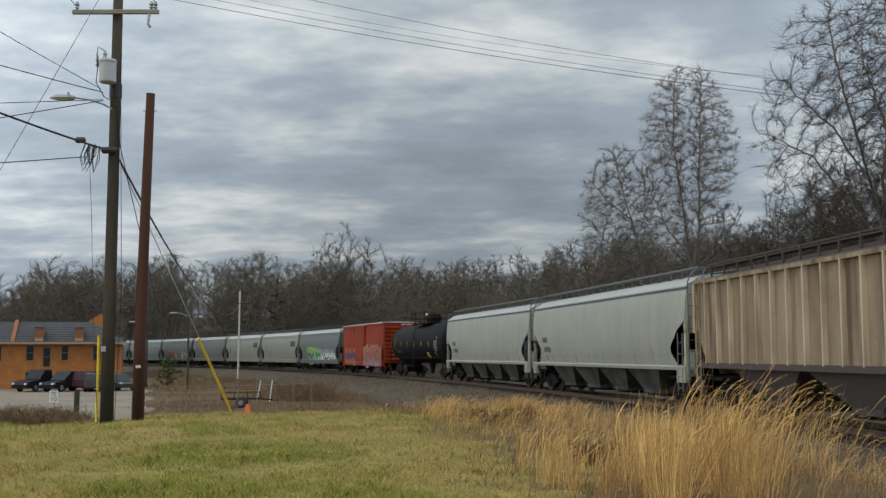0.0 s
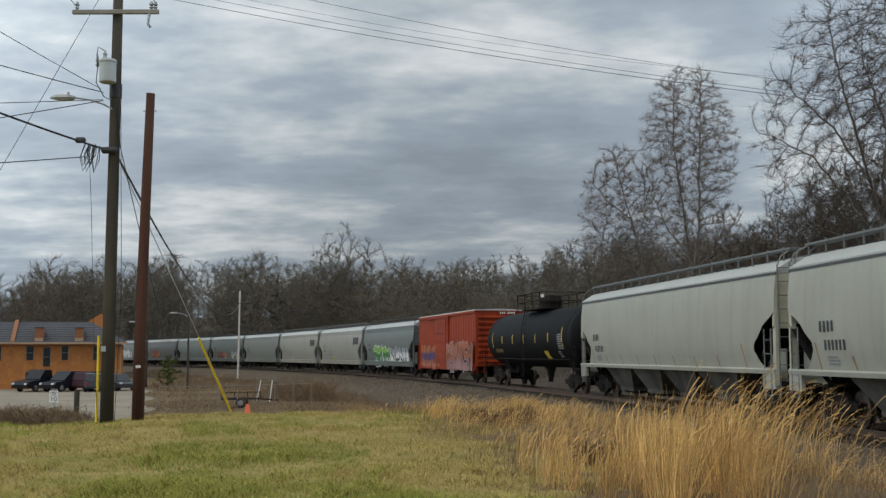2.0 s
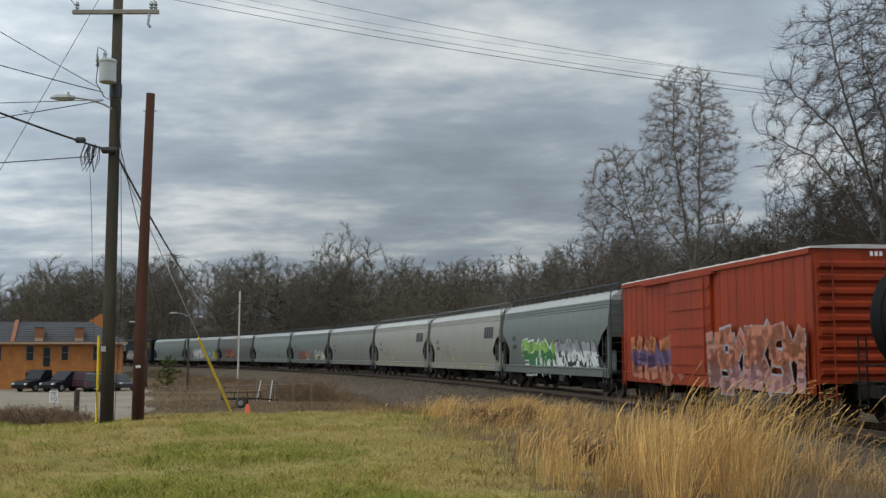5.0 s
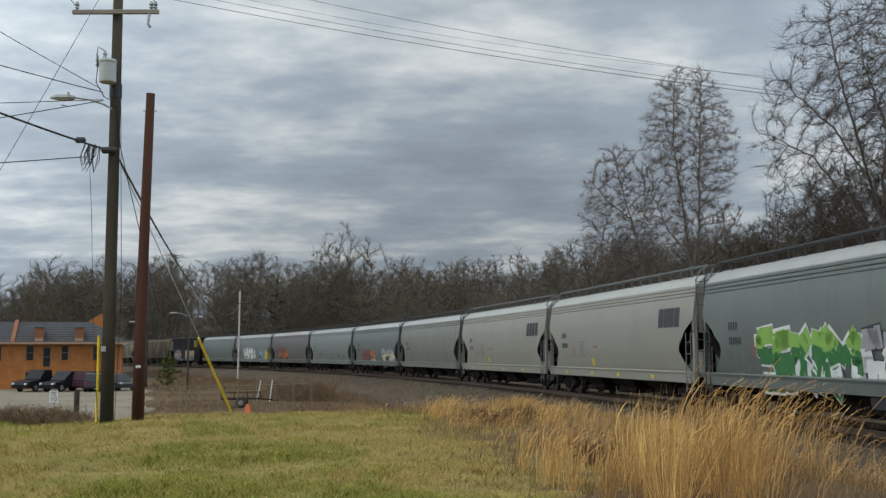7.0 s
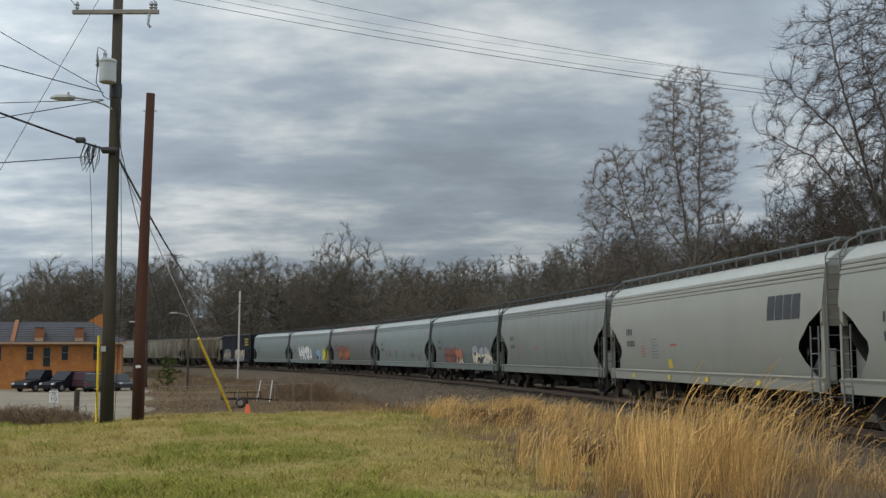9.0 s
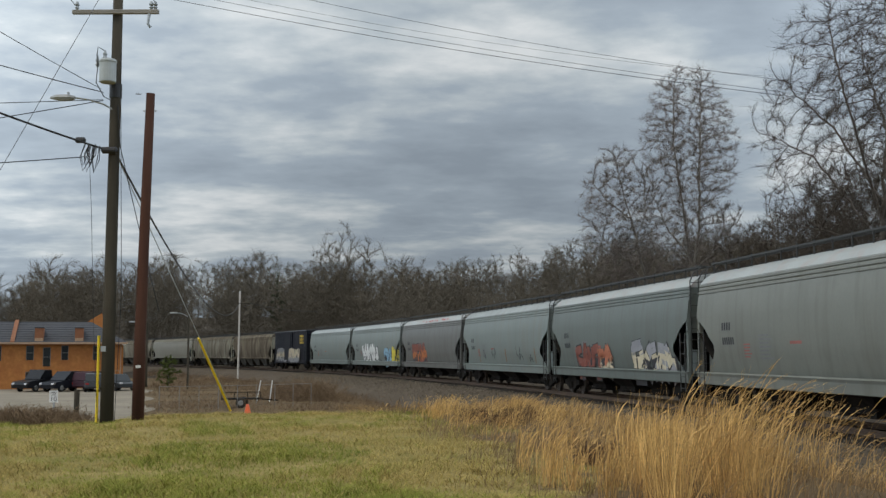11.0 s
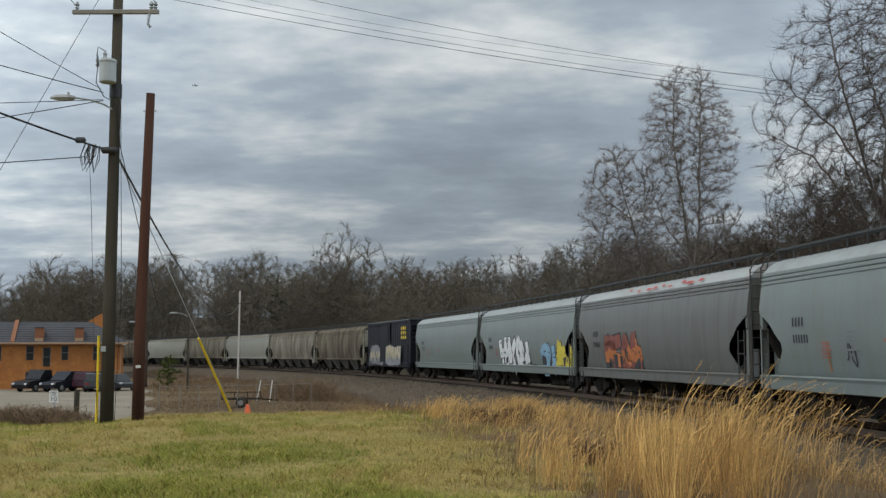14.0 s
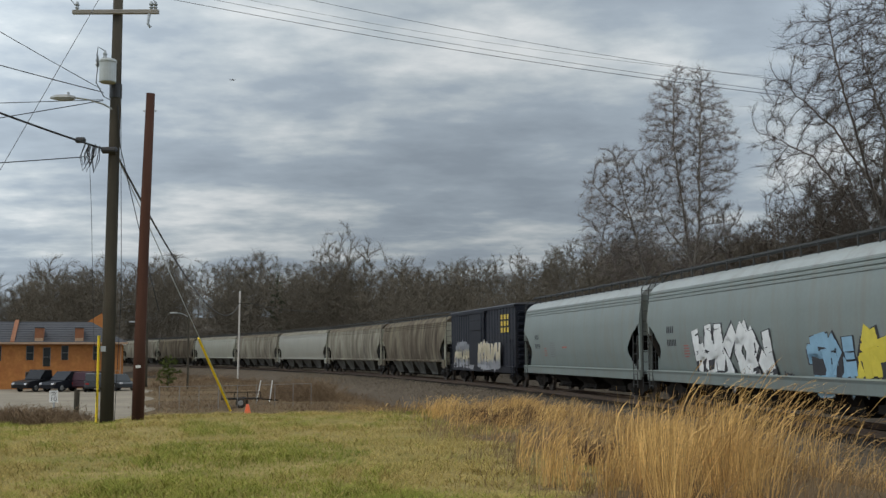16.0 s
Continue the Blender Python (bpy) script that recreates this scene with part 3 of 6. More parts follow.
def box_car(name, label, L, body, roof):
    """Boxcar with outside posts, sliding door, corrugated ends."""
    car = thing(name, label, "boxcar", "cars of the freight train")
    E = L / 2 - 1.45
    part("body", Geo().block(-E, E, -1.49, 1.49, 1.05, 4.5, .01), body, car)
    for sy in (-1, 1):
        x = -E + .35
        while x < E - .1:
            if not -2.4 < x < 1.4:
                y0, y1 = sorted((sy * 1.49, sy * 1.508))
                part("side_post", Geo().loft([[(x - .06, y0, z), (x + .06, y0, z), (x + .04, y1, z), (x - .04, y1, z)] if sy > 0 else
                                              [(x - .04, y0, z), (x + .04, y0, z), (x + .06, y1, z), (x - .06, y1, z)] for z in (1.2, 4.35)]), body, car)
            x += .62
        part("side_sill", Geo().prism([(sy * 1.46, .78), (sy * 1.57, .78), (sy * 1.58, 1.12), (sy * 1.46, 1.14)], -E, E), body, car)
        part("top_chord", Geo().prism([(sy * 1.44, 4.36), (sy * 1.57, 4.36), (sy * 1.57, 4.5), (sy * 1.44, 4.53)], -E, E), body, car)
        g = Geo()
        y0, y1 = sorted((sy * 1.5, sy * 1.6))
        g.box(-2.3, 1.3, y0, y1, 1.15, 4.3)
        d = part("door", g, body, car)
        for z in (1.5, 2.1, 2.7, 3.3, 3.9):
            part("door_rib", Geo().box(-2.25, 1.25, *sorted((sy * 1.6, sy * 1.635)), z - .05, z + .05), body, d)
        part("door_bar", Geo().tube([(.9, sy * 1.66, 1.2), (.9, sy * 1.66, 4.2)], .025, 6), body, d)
        part("door_track", Geo().box(-5.2, 1.6, *sorted((sy * 1.5, sy * 1.66)), 4.27, 4.34), body, car)
        for sx in (-1, 1):
            ladder(car, sx * (E - .55), sy * 1.6, .6, 2.6, .42 * sx, body)
    for sx in (-1, 1):
        for i in range(9):
            z = 1.35 + i * .34
            g = Geo()
            g.loft([[(sx * E, -1.36, z - .12), (sx * E, 1.36, z - .12), (sx * E, 1.36, z + .12), (sx * E, -1.36, z + .12)],
                    [(sx * (E + .09), -1.3, z - .05), (sx * (E + .09), 1.3, z - .05), (sx * (E + .09), 1.3, z + .05), (sx * (E + .09), -1.3, z + .05)]])
            part("end_corrugation", g, body, car)
        end_ladder(car, sx * (E + .14), -1.45, -1.0, .6, 4.3, body)
        part("draft_sill", Geo().box(*sorted((sx * (E - .3), sx * (L / 2 - .3))), -.25, .25, .7, 1.0), STEEL_DARK, car)
    lip = [(1.55, 4.5), (1.5, 4.55), (.75, 4.59), (0, 4.61)]
    part("roof", Geo().prism(lip + [(-y, z) for y, z in lip[-2::-1]], -E - .05, E + .05), roof, car)
    g = Geo()
    x = -E + .6
    while x < E:
        g.prism([(1.5, 4.55), (1.5, 4.575), (0, 4.635), (-1.5, 4.575), (-1.5, 4.55), (0, 4.61)], x, x + .07)
        x += 1.1
    part("roof_seam", g, roof, car)
    part("centre_sill", Geo().box(-L / 2 + 1.4, L / 2 - 1.4, -.3, .3, .62, 1.05), STEEL_DARK, car)
    running_gear(car, L, 3.0)
    return car


def tank_car(name, label, L, body):
    """Tank car with domed heads, top platform and underframe."""
    car = thing(name, label, "tank car", "cars of the freight train")
    E, R, zc = L / 2 - .75, 1.50, 2.62
    g = Geo()
    prof = [(-E + .0, .05)]
    for i in range(1, 9):
        a = math.pi / 2 * i / 8
        prof.append((-E + .75 * (1 - math.cos(a)), R * math.sin(a)))
    prof += [(-x, r) for x, r in prof[::-1]]
    g.lathe(prof, "x", 48, (0, 0, zc))
    part("tank", g, body, car, smooth=True)
    for sx in (-1, 1):
        part("weld_band", Geo().tube([(sx * (E - 1.2), 0, zc), (sx * (E - 1.15), 0, zc)], R + .015, 40), body, car)
    YEL = MATS["safety_yellow"]
    for i, x in enumerate((-6.6, -4.4, -2.2, 0.0, 2.2, 4.4, 6.6)):
        g = Geo()
        h = .45 if abs(x) < 6 else .9
        rows = []
        for k in range(5):
            z = zc - .02 + h * (k / 4 - .5)
            y = -math.sqrt((R + .006) ** 2 - (z - zc) ** 2)
            rows.append(((x - .04, y, z), (x + .04, y, z)))
        g.add([p for r in rows for p in r], [(2 * k, 2 * k + 1, 2 * k + 3, 2 * k + 2) for k in range(4)])
        part("reflective_stripe", g, YEL, car)
    tank_side = lambda z: math.sqrt(max(.01, (R + .003) ** 2 - (z - zc) ** 2))
    marks(car, 3.3, 1.95, .85, .42, 1, YEL, tank_side, "warning_panel", .1)
    marks(car, -6.1, 2.1, 1.5, .24, 1, mat("dull_yellow_stencil", (.20, .13, .02), .7), tank_side, "marking", .2, 3, 7)
    marks(car, 5.9, 2.75, .8, .75, 7, MATS["stencil_grey"], tank_side, "marking", .4, 4)
    marks(car, 5.6, 1.95, .5, .34, 4, MATS["stencil_grey"], tank_side, "marking", .4, 5)
    plat = Geo()
    plat.box(-2.0, 2.2, -1.0, 1.0, 4.12, 4.15)
    part("platform", plat, STEEL_DARK, car)
    g = Geo()
    for x in (-2.0, -.6, .8, 2.2):
        for y in (-1.22, 1.22):
            g.tube([(x, y, 4.1), (x, y, 4.95)], .022, 6)
    for z in (4.52, 4.95):
        for y in (-1.22, 1.22):
            g.tube([(-2.0, y, z), (2.2, y, z)], .02, 6)
        for x in (-2.0, 2.2):
            g.tube([(x, -1.22, z), (x, 1.22, z)], .02, 6)
    part("platform_railing", g, STEEL_DARK, car)
    g = Geo().lathe([(4.0, .55), (4.5, .55), (4.5, .62), (4.56, .62), (4.85, .5), (4.92, .2)], "z", 20, (.2, 0, 0))
    part("valve_dome", g, STEEL_DARK, car)
    part("valve_tag", Geo().block(1.25, 1.4, -.9, -.76, 4.72, 4.88, .02), SP["white"], car)
    for sy in (-1, 1):
        g = Geo().tube([(-E + .5, sy * 1.52, 1.55), (E - .5, sy * 1.52, 1.55)], .025, 6)
        part("side_handrail", g, STEEL_DARK, car)
        g = Geo()
        g.tube([(-.25, sy * 1.56, .6), (-.25, sy * 1.5, 3.2), (-.25, sy * 1.25, 4.3)], .02, 6)
        g.tube([(.2, sy * 1.56, .6), (.2, sy * 1.5, 3.2), (.2, sy * 1.25, 4.3)], .02, 6)
        for k in range(9):
            z = .75 + k * .38
            y = sy * (1.56 if z < 3.2 else 1.56 - .3 * (z - 3.2))
            g.tube([(-.25, y, z), (.2, y, z)], .013, 5)
        part("ladder", g, STEEL_DARK, car)
    for sx in (-1, 1):
        x0, x1 = sorted((sx * (E - 3.4), sx * (L / 2 - .3)))
        part("stub_sill", Geo().box(x0, x1, -.35, .35, .75, 1.18), STEEL_DARK, car)
        g = Geo()
        xs = sorted((sx * (E - 2.9), sx * (E - 2.1)))
        ring = lambda hy, z: [(xs[0], -hy, z), (xs[1], -hy, z), (xs[1], hy, z), (xs[0], hy, z)]
        g.loft([ring(.6, 1.0), ring(1.25, 1.9)])
        part("saddle", g, STEEL_DARK, car)
        part("end_platform", Geo().box(*sorted((sx * (E - .6), sx * (L / 2 - .25))), -1.4, 1.4, 1.1, 1.16), STEEL_DARK, car)
        ladder(car, sx * (E - .35), -1.45, .5, 2.2, .4 * sx, STEEL_DARK)
    part("outlet_valve", Geo().lathe([(.35, .12), (.5, .14), (.9, .2), (1.2, .35)], "z", 14), STEEL_DARK, car)
    running_gear(car, L, 2.3)
    return car


BLACK = mat("stencil_black", (0.035, 0.035, 0.04), 0.7, amount=.4)
mat("stencil_grey", (0.20, 0.20, 0.20), 0.7)
YELLOW = mat("safety_yellow", (0.62, 0.43, 0.03), 0.6)
RUST = mat("rust_stain", (0.28, 0.14, 0.06), 0.9)
REDMARK = mat("stencil_red", (0.36, 0.12, 0.10), 0.7)
TANKBLACK = paint("black_tank_paint", (0.0045, 0.0046, 0.005), (0.012, 0.0115, 0.011), .4, rough=.65, spec=.10)
ORANGE = paint("faded_red_orange_paint", (0.29, 0.040, 0.012), (0.10, 0.026, 0.015), .5, (0.21, 0.031, 0.012), spec=.12)
NAVY = paint("dark_navy_paint", (0.010, 0.0115, 0.018), (0.03, 0.027, 0.025), .4, spec=.15)
PALE_A = paint("pale_grey_green_paint", (0.305, 0.302, 0.245), (0.22, 0.20, 0.15), .4)
PALE_B = paint("light_grey_paint", (0.25, 0.243, 0.202), (0.25, 0.225, 0.18), .35)
GREEN_G = paint("grey_green_paint", (0.115, 0.135, 0.122), (0.085, 0.082, 0.07), .5)
OLIVE = paint("dull_olive_grey_paint", (0.17, 0.175, 0.15), (0.10, 0.095, 0.075), .5)
BLUEW = paint("bluish_white_paint", (0.165, 0.193, 0.18), (0.15, 0.14, 0.115), .5)
GREY_D = paint("dirty_grey_paint", (0.12, 0.122, 0.112), (0.075, 0.065, 0.055), .6)
TAN = mat("dusty_tan_paint", (0.33, 0.255, 0.165), .85, alt=(0.19, 0.13, 0.08), scale=1.1, amount=.85, fine=9, fine_amount=.3, stretch=(1, 1, .45), bump=.1, bump_scale=8, streak=(0.075, 0.045, 0.028), streak_amount=.85, spec=.2)
TAN_L = paint("pale_tan_post_paint", (0.58, 0.46, 0.32), (0.14, 0.085, 0.045), .6, (0.30, 0.22, 0.14), .8)
BROWN = mat("weathered_brown_paint", (0.17, 0.145, 0.10), .85, alt=(0.06, 0.042, 0.03), scale=.8, amount=.95, stretch=(1, 1, .5), fine=8, fine_amount=.3, bump=.05, bump_scale=4, streak=(0.035, 0.024, 0.017), streak_amount=.85, spec=.15)
BROWN_L = mat("weathered_grey_tan_paint", (0.25, 0.235, 0.18), .8, alt=(0.11, 0.09, 0.065), scale=.8, amount=.95, stretch=(1, 1, .5), fine=8, fine_amount=.3, bump=.05, bump_scale=4, streak=(0.06, 0.042, 0.03), streak_amount=.8, spec=.2)
ROOFW = paint("white_roof_paint", (0.38, 0.395, 0.37), (0.45, 0.42, 0.36), .25)
ROOFG = paint("grey_roof_paint", (0.36, 0.38, 0.37), (0.36, 0.24, 0.20), .4)
ROOFB = paint("weathered_pale_roof_paint", (0.31, 0.335, 0.33), (0.19, 0.18, 0.155), .5)
WALKD = mat("dark_walkway_steel", (0.05, 0.05, 0.048), .6, .3)
SP = {k: mat("spray_" + k, c, .55, amount=.5, fine_amount=.1) for k, c in dict(
    lime=(0.22, 0.42, 0.07), green=(0.03, 0.17, 0.045), violet=(0.13, 0.07, 0.17), white=(0.68, 0.68, 0.66), pink=(0.42, 0.20, 0.19), salmon=(0.45, 0.15, 0.075),
    orange=(0.48, 0.15, 0.04), rust=(0.22, 0.06, 0.04), teal=(0.10, 0.28, 0.36), yellow=(0.62, 0.50, 0.05), cream=(0.60, 0.52, 0.36), black=(0.025, 0.025, 0.03),
    grey=(0.30, 0.30, 0.32), red=(0.42, 0.05, 0.04), blue=(0.22, 0.38, 0.50)).items()}

# coupler positions at the start, counted from the head of what is seen
JOINTS = [39.0, 17.92, -2.97, -22.8, -41.27, -59.83, -78.32, -97.01, -115.67, -134.03, -151.77, -170.49, -188.81, -207.62, -225.54, -243.54, -264.41,
          -286.43, -309.5, -331.35, -353.97, -374.87, -395.0, -415.0]
CARS = []


def box_side(z):
    return 1.56


def plain_marks(c, seed, ink=BLACK, big=False, L=18.0):
    h = L / 2
    # reporting marks stand towards the trailing end, data blocks further on
    marks(c, -h + 2.6, 2.75, .75, .26, 1, ink, name="reporting_mark", gap=.1, bars=4)
    marks(c, -h + 2.6, 2.3, .95, .24, 1, ink, name="reporting_mark", gap=.1, bars=6)
    marks(c, -h + 5.3, 2.35, .9, .75, 7, MATS["stencil_grey"], name="data_block", seed=seed, gap=.55)
    marks(c, -h + 4.2, 2.1, .55, .45, 5, REDMARK, name="data_block", seed=seed + 1, gap=.6)
    marks(c, -h + 7.3, 2.15, .8, .12, 1, REDMARK, name="data_block", seed=seed + 2)


def build_train():
    for i in range(len(JOINTS) - 1):
        L = JOINTS[i] - JOINTS[i + 1]
        if i == 0:
            c = ribbed_hopper("ribbed_hopper_car", "dusty tan covered hopper with outside posts and rust streaks", L, TAN, mat("dark_rusty_steel", (.07, .05, .04), .85))
        elif i in (1, 2):
            c = smooth_hopper("covered_hopper_car", "pale grey-green covered hopper with white roof and open bottom bays", L, PALE_A, ROOFW, False, 4, GALV, mat("cream_end_paint", (.44, .425, .33), .6, streak=(.2, .17, .12), streak_amount=.5), ribs=False)
            marks(c, -L / 2 + 2.3, 2.62, .85, .30, 1, BLACK, name="reporting_mark", gap=.1, bars=4)
            marks(c, -L / 2 + 2.5, 2.15, 1.2, .28, 1, BLACK, name="reporting_mark", gap=.1, bars=6)
            marks(c, -L / 2 + 2.6, 1.75, .7, .25, 3, MATS["stencil_grey"], name="data_block", seed=3)
            for k, x in enumerate(np.arange(-L / 2 + 2.0, L / 2 - 2, 1.9)):
                z1 = 1.75 + (.35 if k in (0, 8) else 0)
                g = Geo().add([(x + .12, -side_at(1.25) - .02, 1.25), (x + .18, -side_at(1.25) - .02, 1.25), (x + .02, -side_at(z1) - .02, z1), (x - .04, -side_at(z1) - .02, z1)], [(0, 1, 2, 3)])
                part("reflective_stripe", g, RUST, c)
        elif i == 3:
            c = tank_car("tank_car", "matt black tank car with yellow reflective stripes", L, TANKBLACK)
        elif i == 4:
            c = box_car("boxcar", "faded red-orange boxcar with graffiti along the lower side", L, ORANGE, mat("pale_boxcar_roof", (.52, .50, .47), .6, streak=(.3, .2, .15), streak_amount=.4))
            spray(c, -6.5, .9, 5.0, 1.55, 6, [SP["salmon"], SP["violet"], SP["orange"]], 5, lambda z: 1.575, SP["rust"])
            spray(c, 1.3, .85, 6.2, 1.75, 7, [SP["pink"], SP["salmon"], SP["salmon"]], 9, lambda z: 1.665, SP["grey"])
            g = Geo()
            for k in range(7):
                y = .05 + k * .13 + (.1 if k > 2 else 0)
                g.add([(L / 2 - 1.33, y, 4.3), (L / 2 - 1.33, y + .085, 4.3), (L / 2 - 1.33, y + .085, 4.42), (L / 2 - 1.33, y, 4.42)], [(0, 1, 2, 3)])
            part("reporting_mark", g, SP["white"], c)
        elif i == 5:
            c = smooth_hopper("covered_hopper_car", "grey-green covered hopper with green and white graffiti", L, GREEN_G, ROOFG, True, 3, WALKD)
            spray(c, -L / 2 + 4.7, .88, 5.5, 1.55, 5, [SP["green"], SP["green"], SP["lime"]], 21, lambda z: side_at(z) + (.05 if z < 1.3 else 0), SP["white"])
            spray(c, 1.4, .88, 6.0, 1.55, 7, [SP["white"], SP["white"], SP["grey"]], 22, lambda z: side_at(z) + (.05 if z < 1.3 else 0), SP["black"])
            plain_marks(c, i, L=L)
        elif i in (6, 7):
            c = smooth_hopper("covered_hopper_car", "light grey covered hopper with bold dark lettering and white roof", L, PALE_B, ROOFW, True, 3, GALV)
            plain_marks(c, i, L=L)
            g = Geo()
            for k in range(4):
                x0 = 5.75 + k * .5
                decal(g, x0, x0 + .44, 2.72, 3.38, side_at, slant=.04)
            part("owner_logo", g, BLACK, c)["kind"] = "stuff"
            marks(c, -L / 2 + 6.9, 1.62, .5, .32, 1, YELLOW, name="warning_panel", gap=.05)
            for x in (-6, -2.2, 1.2, 5.0):
                marks(c, x, 1.08, .35, .16, 1, YELLOW, lambda z: 1.575, "reflective_stripe", .05)
        elif i == 14:
            c = box_car("boxcar", "dark navy boxcar with yellow lettering and pale graffiti", L, NAVY, mat("dark_boxcar_roof", (.08, .08, .09), .6))
            spray(c, -6.4, .95, 5.0, 1.6, 6, [SP["grey"], SP["cream"], SP["grey"]], 31, box_side, SP["black"])
            spray(c, .2, .95, 4.8, 1.5, 6, [SP["grey"], SP["cream"], SP["cream"]], 33, lambda z: 1.66, SP["grey"])
            for k in range(3):
                marks(c, 4.9 + k * .62, 4.0, .40, 1.1, 3, YELLOW, box_side, "owner_logo", .3, 5 + k)
        elif i > 14:
            b, tp = [(BROWN, BROWN), (BROWN_L, BROWN), (PALE_B, BROWN_L), (BROWN_L, BROWN), (PALE_A, BROWN_L), (BROWN, BROWN), (BROWN_L, BROWN_L), (BROWN, BROWN)][(i - 15) % 8]
            words = {BROWN: "weathered brown covered hopper streaked with grime", BROWN_L: "dirty grey-tan covered hopper", PALE_B: "light grey covered hopper, stained",
                     PALE_A: "pale grey-green covered hopper, stained"}[b]
            c = smooth_hopper("covered_hopper_car", words, L, b, tp, False, 4, WALKD, mat("cream_end_paint", (.44, .425, .33), .6))
        else:
            b, rf, words = {8: (OLIVE, ROOFG, "dull olive-grey covered hopper"), 9: (GREEN_G, ROOFG, "grey-green covered hopper with brown-red graffiti"),
                            10: (BLUEW, ROOFB, "bluish white covered hopper"), 11: (GREY_D, ROOFG, "dirty grey covered hopper with red roof patches and graffiti"),
                            12: (BLUEW, ROOFB, "bluish white covered hopper with white and yellow graffiti"), 13: (BLUEW, ROOFB, "light bluish grey covered hopper, clean-sided")}[i]
            c = smooth_hopper("covered_hopper_car", words, L, b, rf, True, 3, WALKD)
            plain_marks(c, i, L=L)
            low = lambda z: side_at(z) + (.05 if z < 1.3 else 0)
            if i == 9:
                spray(c, -L / 2 + 4.4, .9, 3.2, 1.3, 4, [SP["rust"], SP["rust"]], 41, low, SP["black"])
                spray(c, -L / 2 + 7.4, .9, 1.8, 1.25, 2, [SP["cream"], SP["salmon"]], 42, low, SP["black"])
                spray(c, 2.9, .92, 4.2, 1.3, 4, [SP["grey"], SP["cream"], SP["grey"]], 43, low, SP["black"])
                tag(c, 7.0, 1.0, .9, .5, 45, low)
            if i == 10:
                for k, (x, z, w, h) in enumerate(((-3.9, 1.5, .5, .6), (-1.9, 1.35, 1.0, .95), (3.2, 1.4, 1.3, .8), (2.6, .95, .5, .3), (5.6, 1.4, .6, .5))):
                    tag(c, x, z, w, h, 60 + k, low)
                for x in (-4.9, 1.0, 6.6):
                    marks(c, x, 2.1, .14, .75, 1, RUST, side_at, "rust_streak", .02, int(x * 7) % 5)
            if i == 11:
                spray(c, -L / 2 + 4.2, .9, 4.2, 1.7, 4, [SP["rust"], SP["orange"], SP["rust"]], 44, low, SP["black"])
                g = Geo()
                rnd = random.Random(8)
                for k in range(9):
                    x, z = -2 + k * .9 + rnd.uniform(-.3, .3), rnd.uniform(4.16, 4.26)
                    y = float(np.interp(z, [4.14, 4.28], [1.48, 1.30]))
                    w = rnd.uniform(.12, .4)
                    g.add([(x - w, -y - .03, z - .05), (x + w * .6, -y - .03, z - .06), (x + w, -y + .03, z + .02), (x - w * .5, -y + .05, z + .04)], [(0, 1, 2, 3)])
                part("paint_patch", g, SP["red"], c)["kind"] = "stuff"
            if i == 12:
                spray(c, -L / 2 + 5.2, .9, 5.6, 1.75, 5, [SP["white"], SP["white"]], 51, low, SP["black"])
                tag(c, 2.0, 1.0, .8, .4, 55, low)
                spray(c, 3.9, .9, 2.0, 1.4, 2, [SP["blue"], SP["blue"]], 52, low, SP["black"])
                spray(c, 6.2, .9, 2.2, 1.4, 2, [SP["yellow"], SP["yellow"]], 53, low, SP["black"])
        CARS.append((c, (JOINTS[i] + JOINTS[i + 1]) / 2))


build_train()


# ---- trees ----
BARK_PALE = mat("pale_bare_bark", (0.30, 0.27, 0.23), .9, spec=.08, alt=(0.15, 0.125, 0.105), scale=2.5, amount=.8, bump=.5, bump_scale=14)
BARK_DARK = mat("dark_bark", (0.105, 0.088, 0.075), .95, spec=.08, alt=(0.17, 0.145, 0.12), scale=2.0, amount=.8, bump=.5, bump_scale=14)
TWIG_PALE = mat("pale_sycamore_twigs", (0.21, 0.18, 0.16), .95, spec=.08, alt=(0.13, 0.105, 0.09), scale=.4, amount=.7, bump=0, island=.25)
TWIG_OAK = mat("oak_twigs", (0.085, 0.07, 0.057), .95, spec=.08, alt=(0.055, 0.045, 0.037), scale=.4, amount=.7, bump=0, island=.25)
CEDAR = mat("dark_cedar_green", (0.03, 0.045, 0.02), .9, spec=.08, alt=(0.02, 0.03, 0.014), scale=.4, bump=0, island=.3)
CEDAR_L = mat("yellowish_cedar_green", (0.11, 0.13, 0.04), .9, spec=.08, alt=(0.045, 0.06, 0.02), scale=.4, bump=0, island=.3)
VINE = mat("dark_brown_vine", (0.035, 0.028, 0.02), .95, spec=.08, alt=(0.06, 0.05, 0.025), scale=.6, bump=0, island=.3)
TWIG = mat("bare_twigs", (0.135, 0.115, 0.088), .95, spec=.08, alt=(0.085, 0.073, 0.056), scale=.12, amount=.7, bump=0, island=.25)


TWIG_D = mat("dark_bare_twigs", (0.088, 0.071, 0.055), .95, spec=.08, alt=(0.055, 0.045, 0.035), scale=.3, amount=.7, bump=0, island=.25)


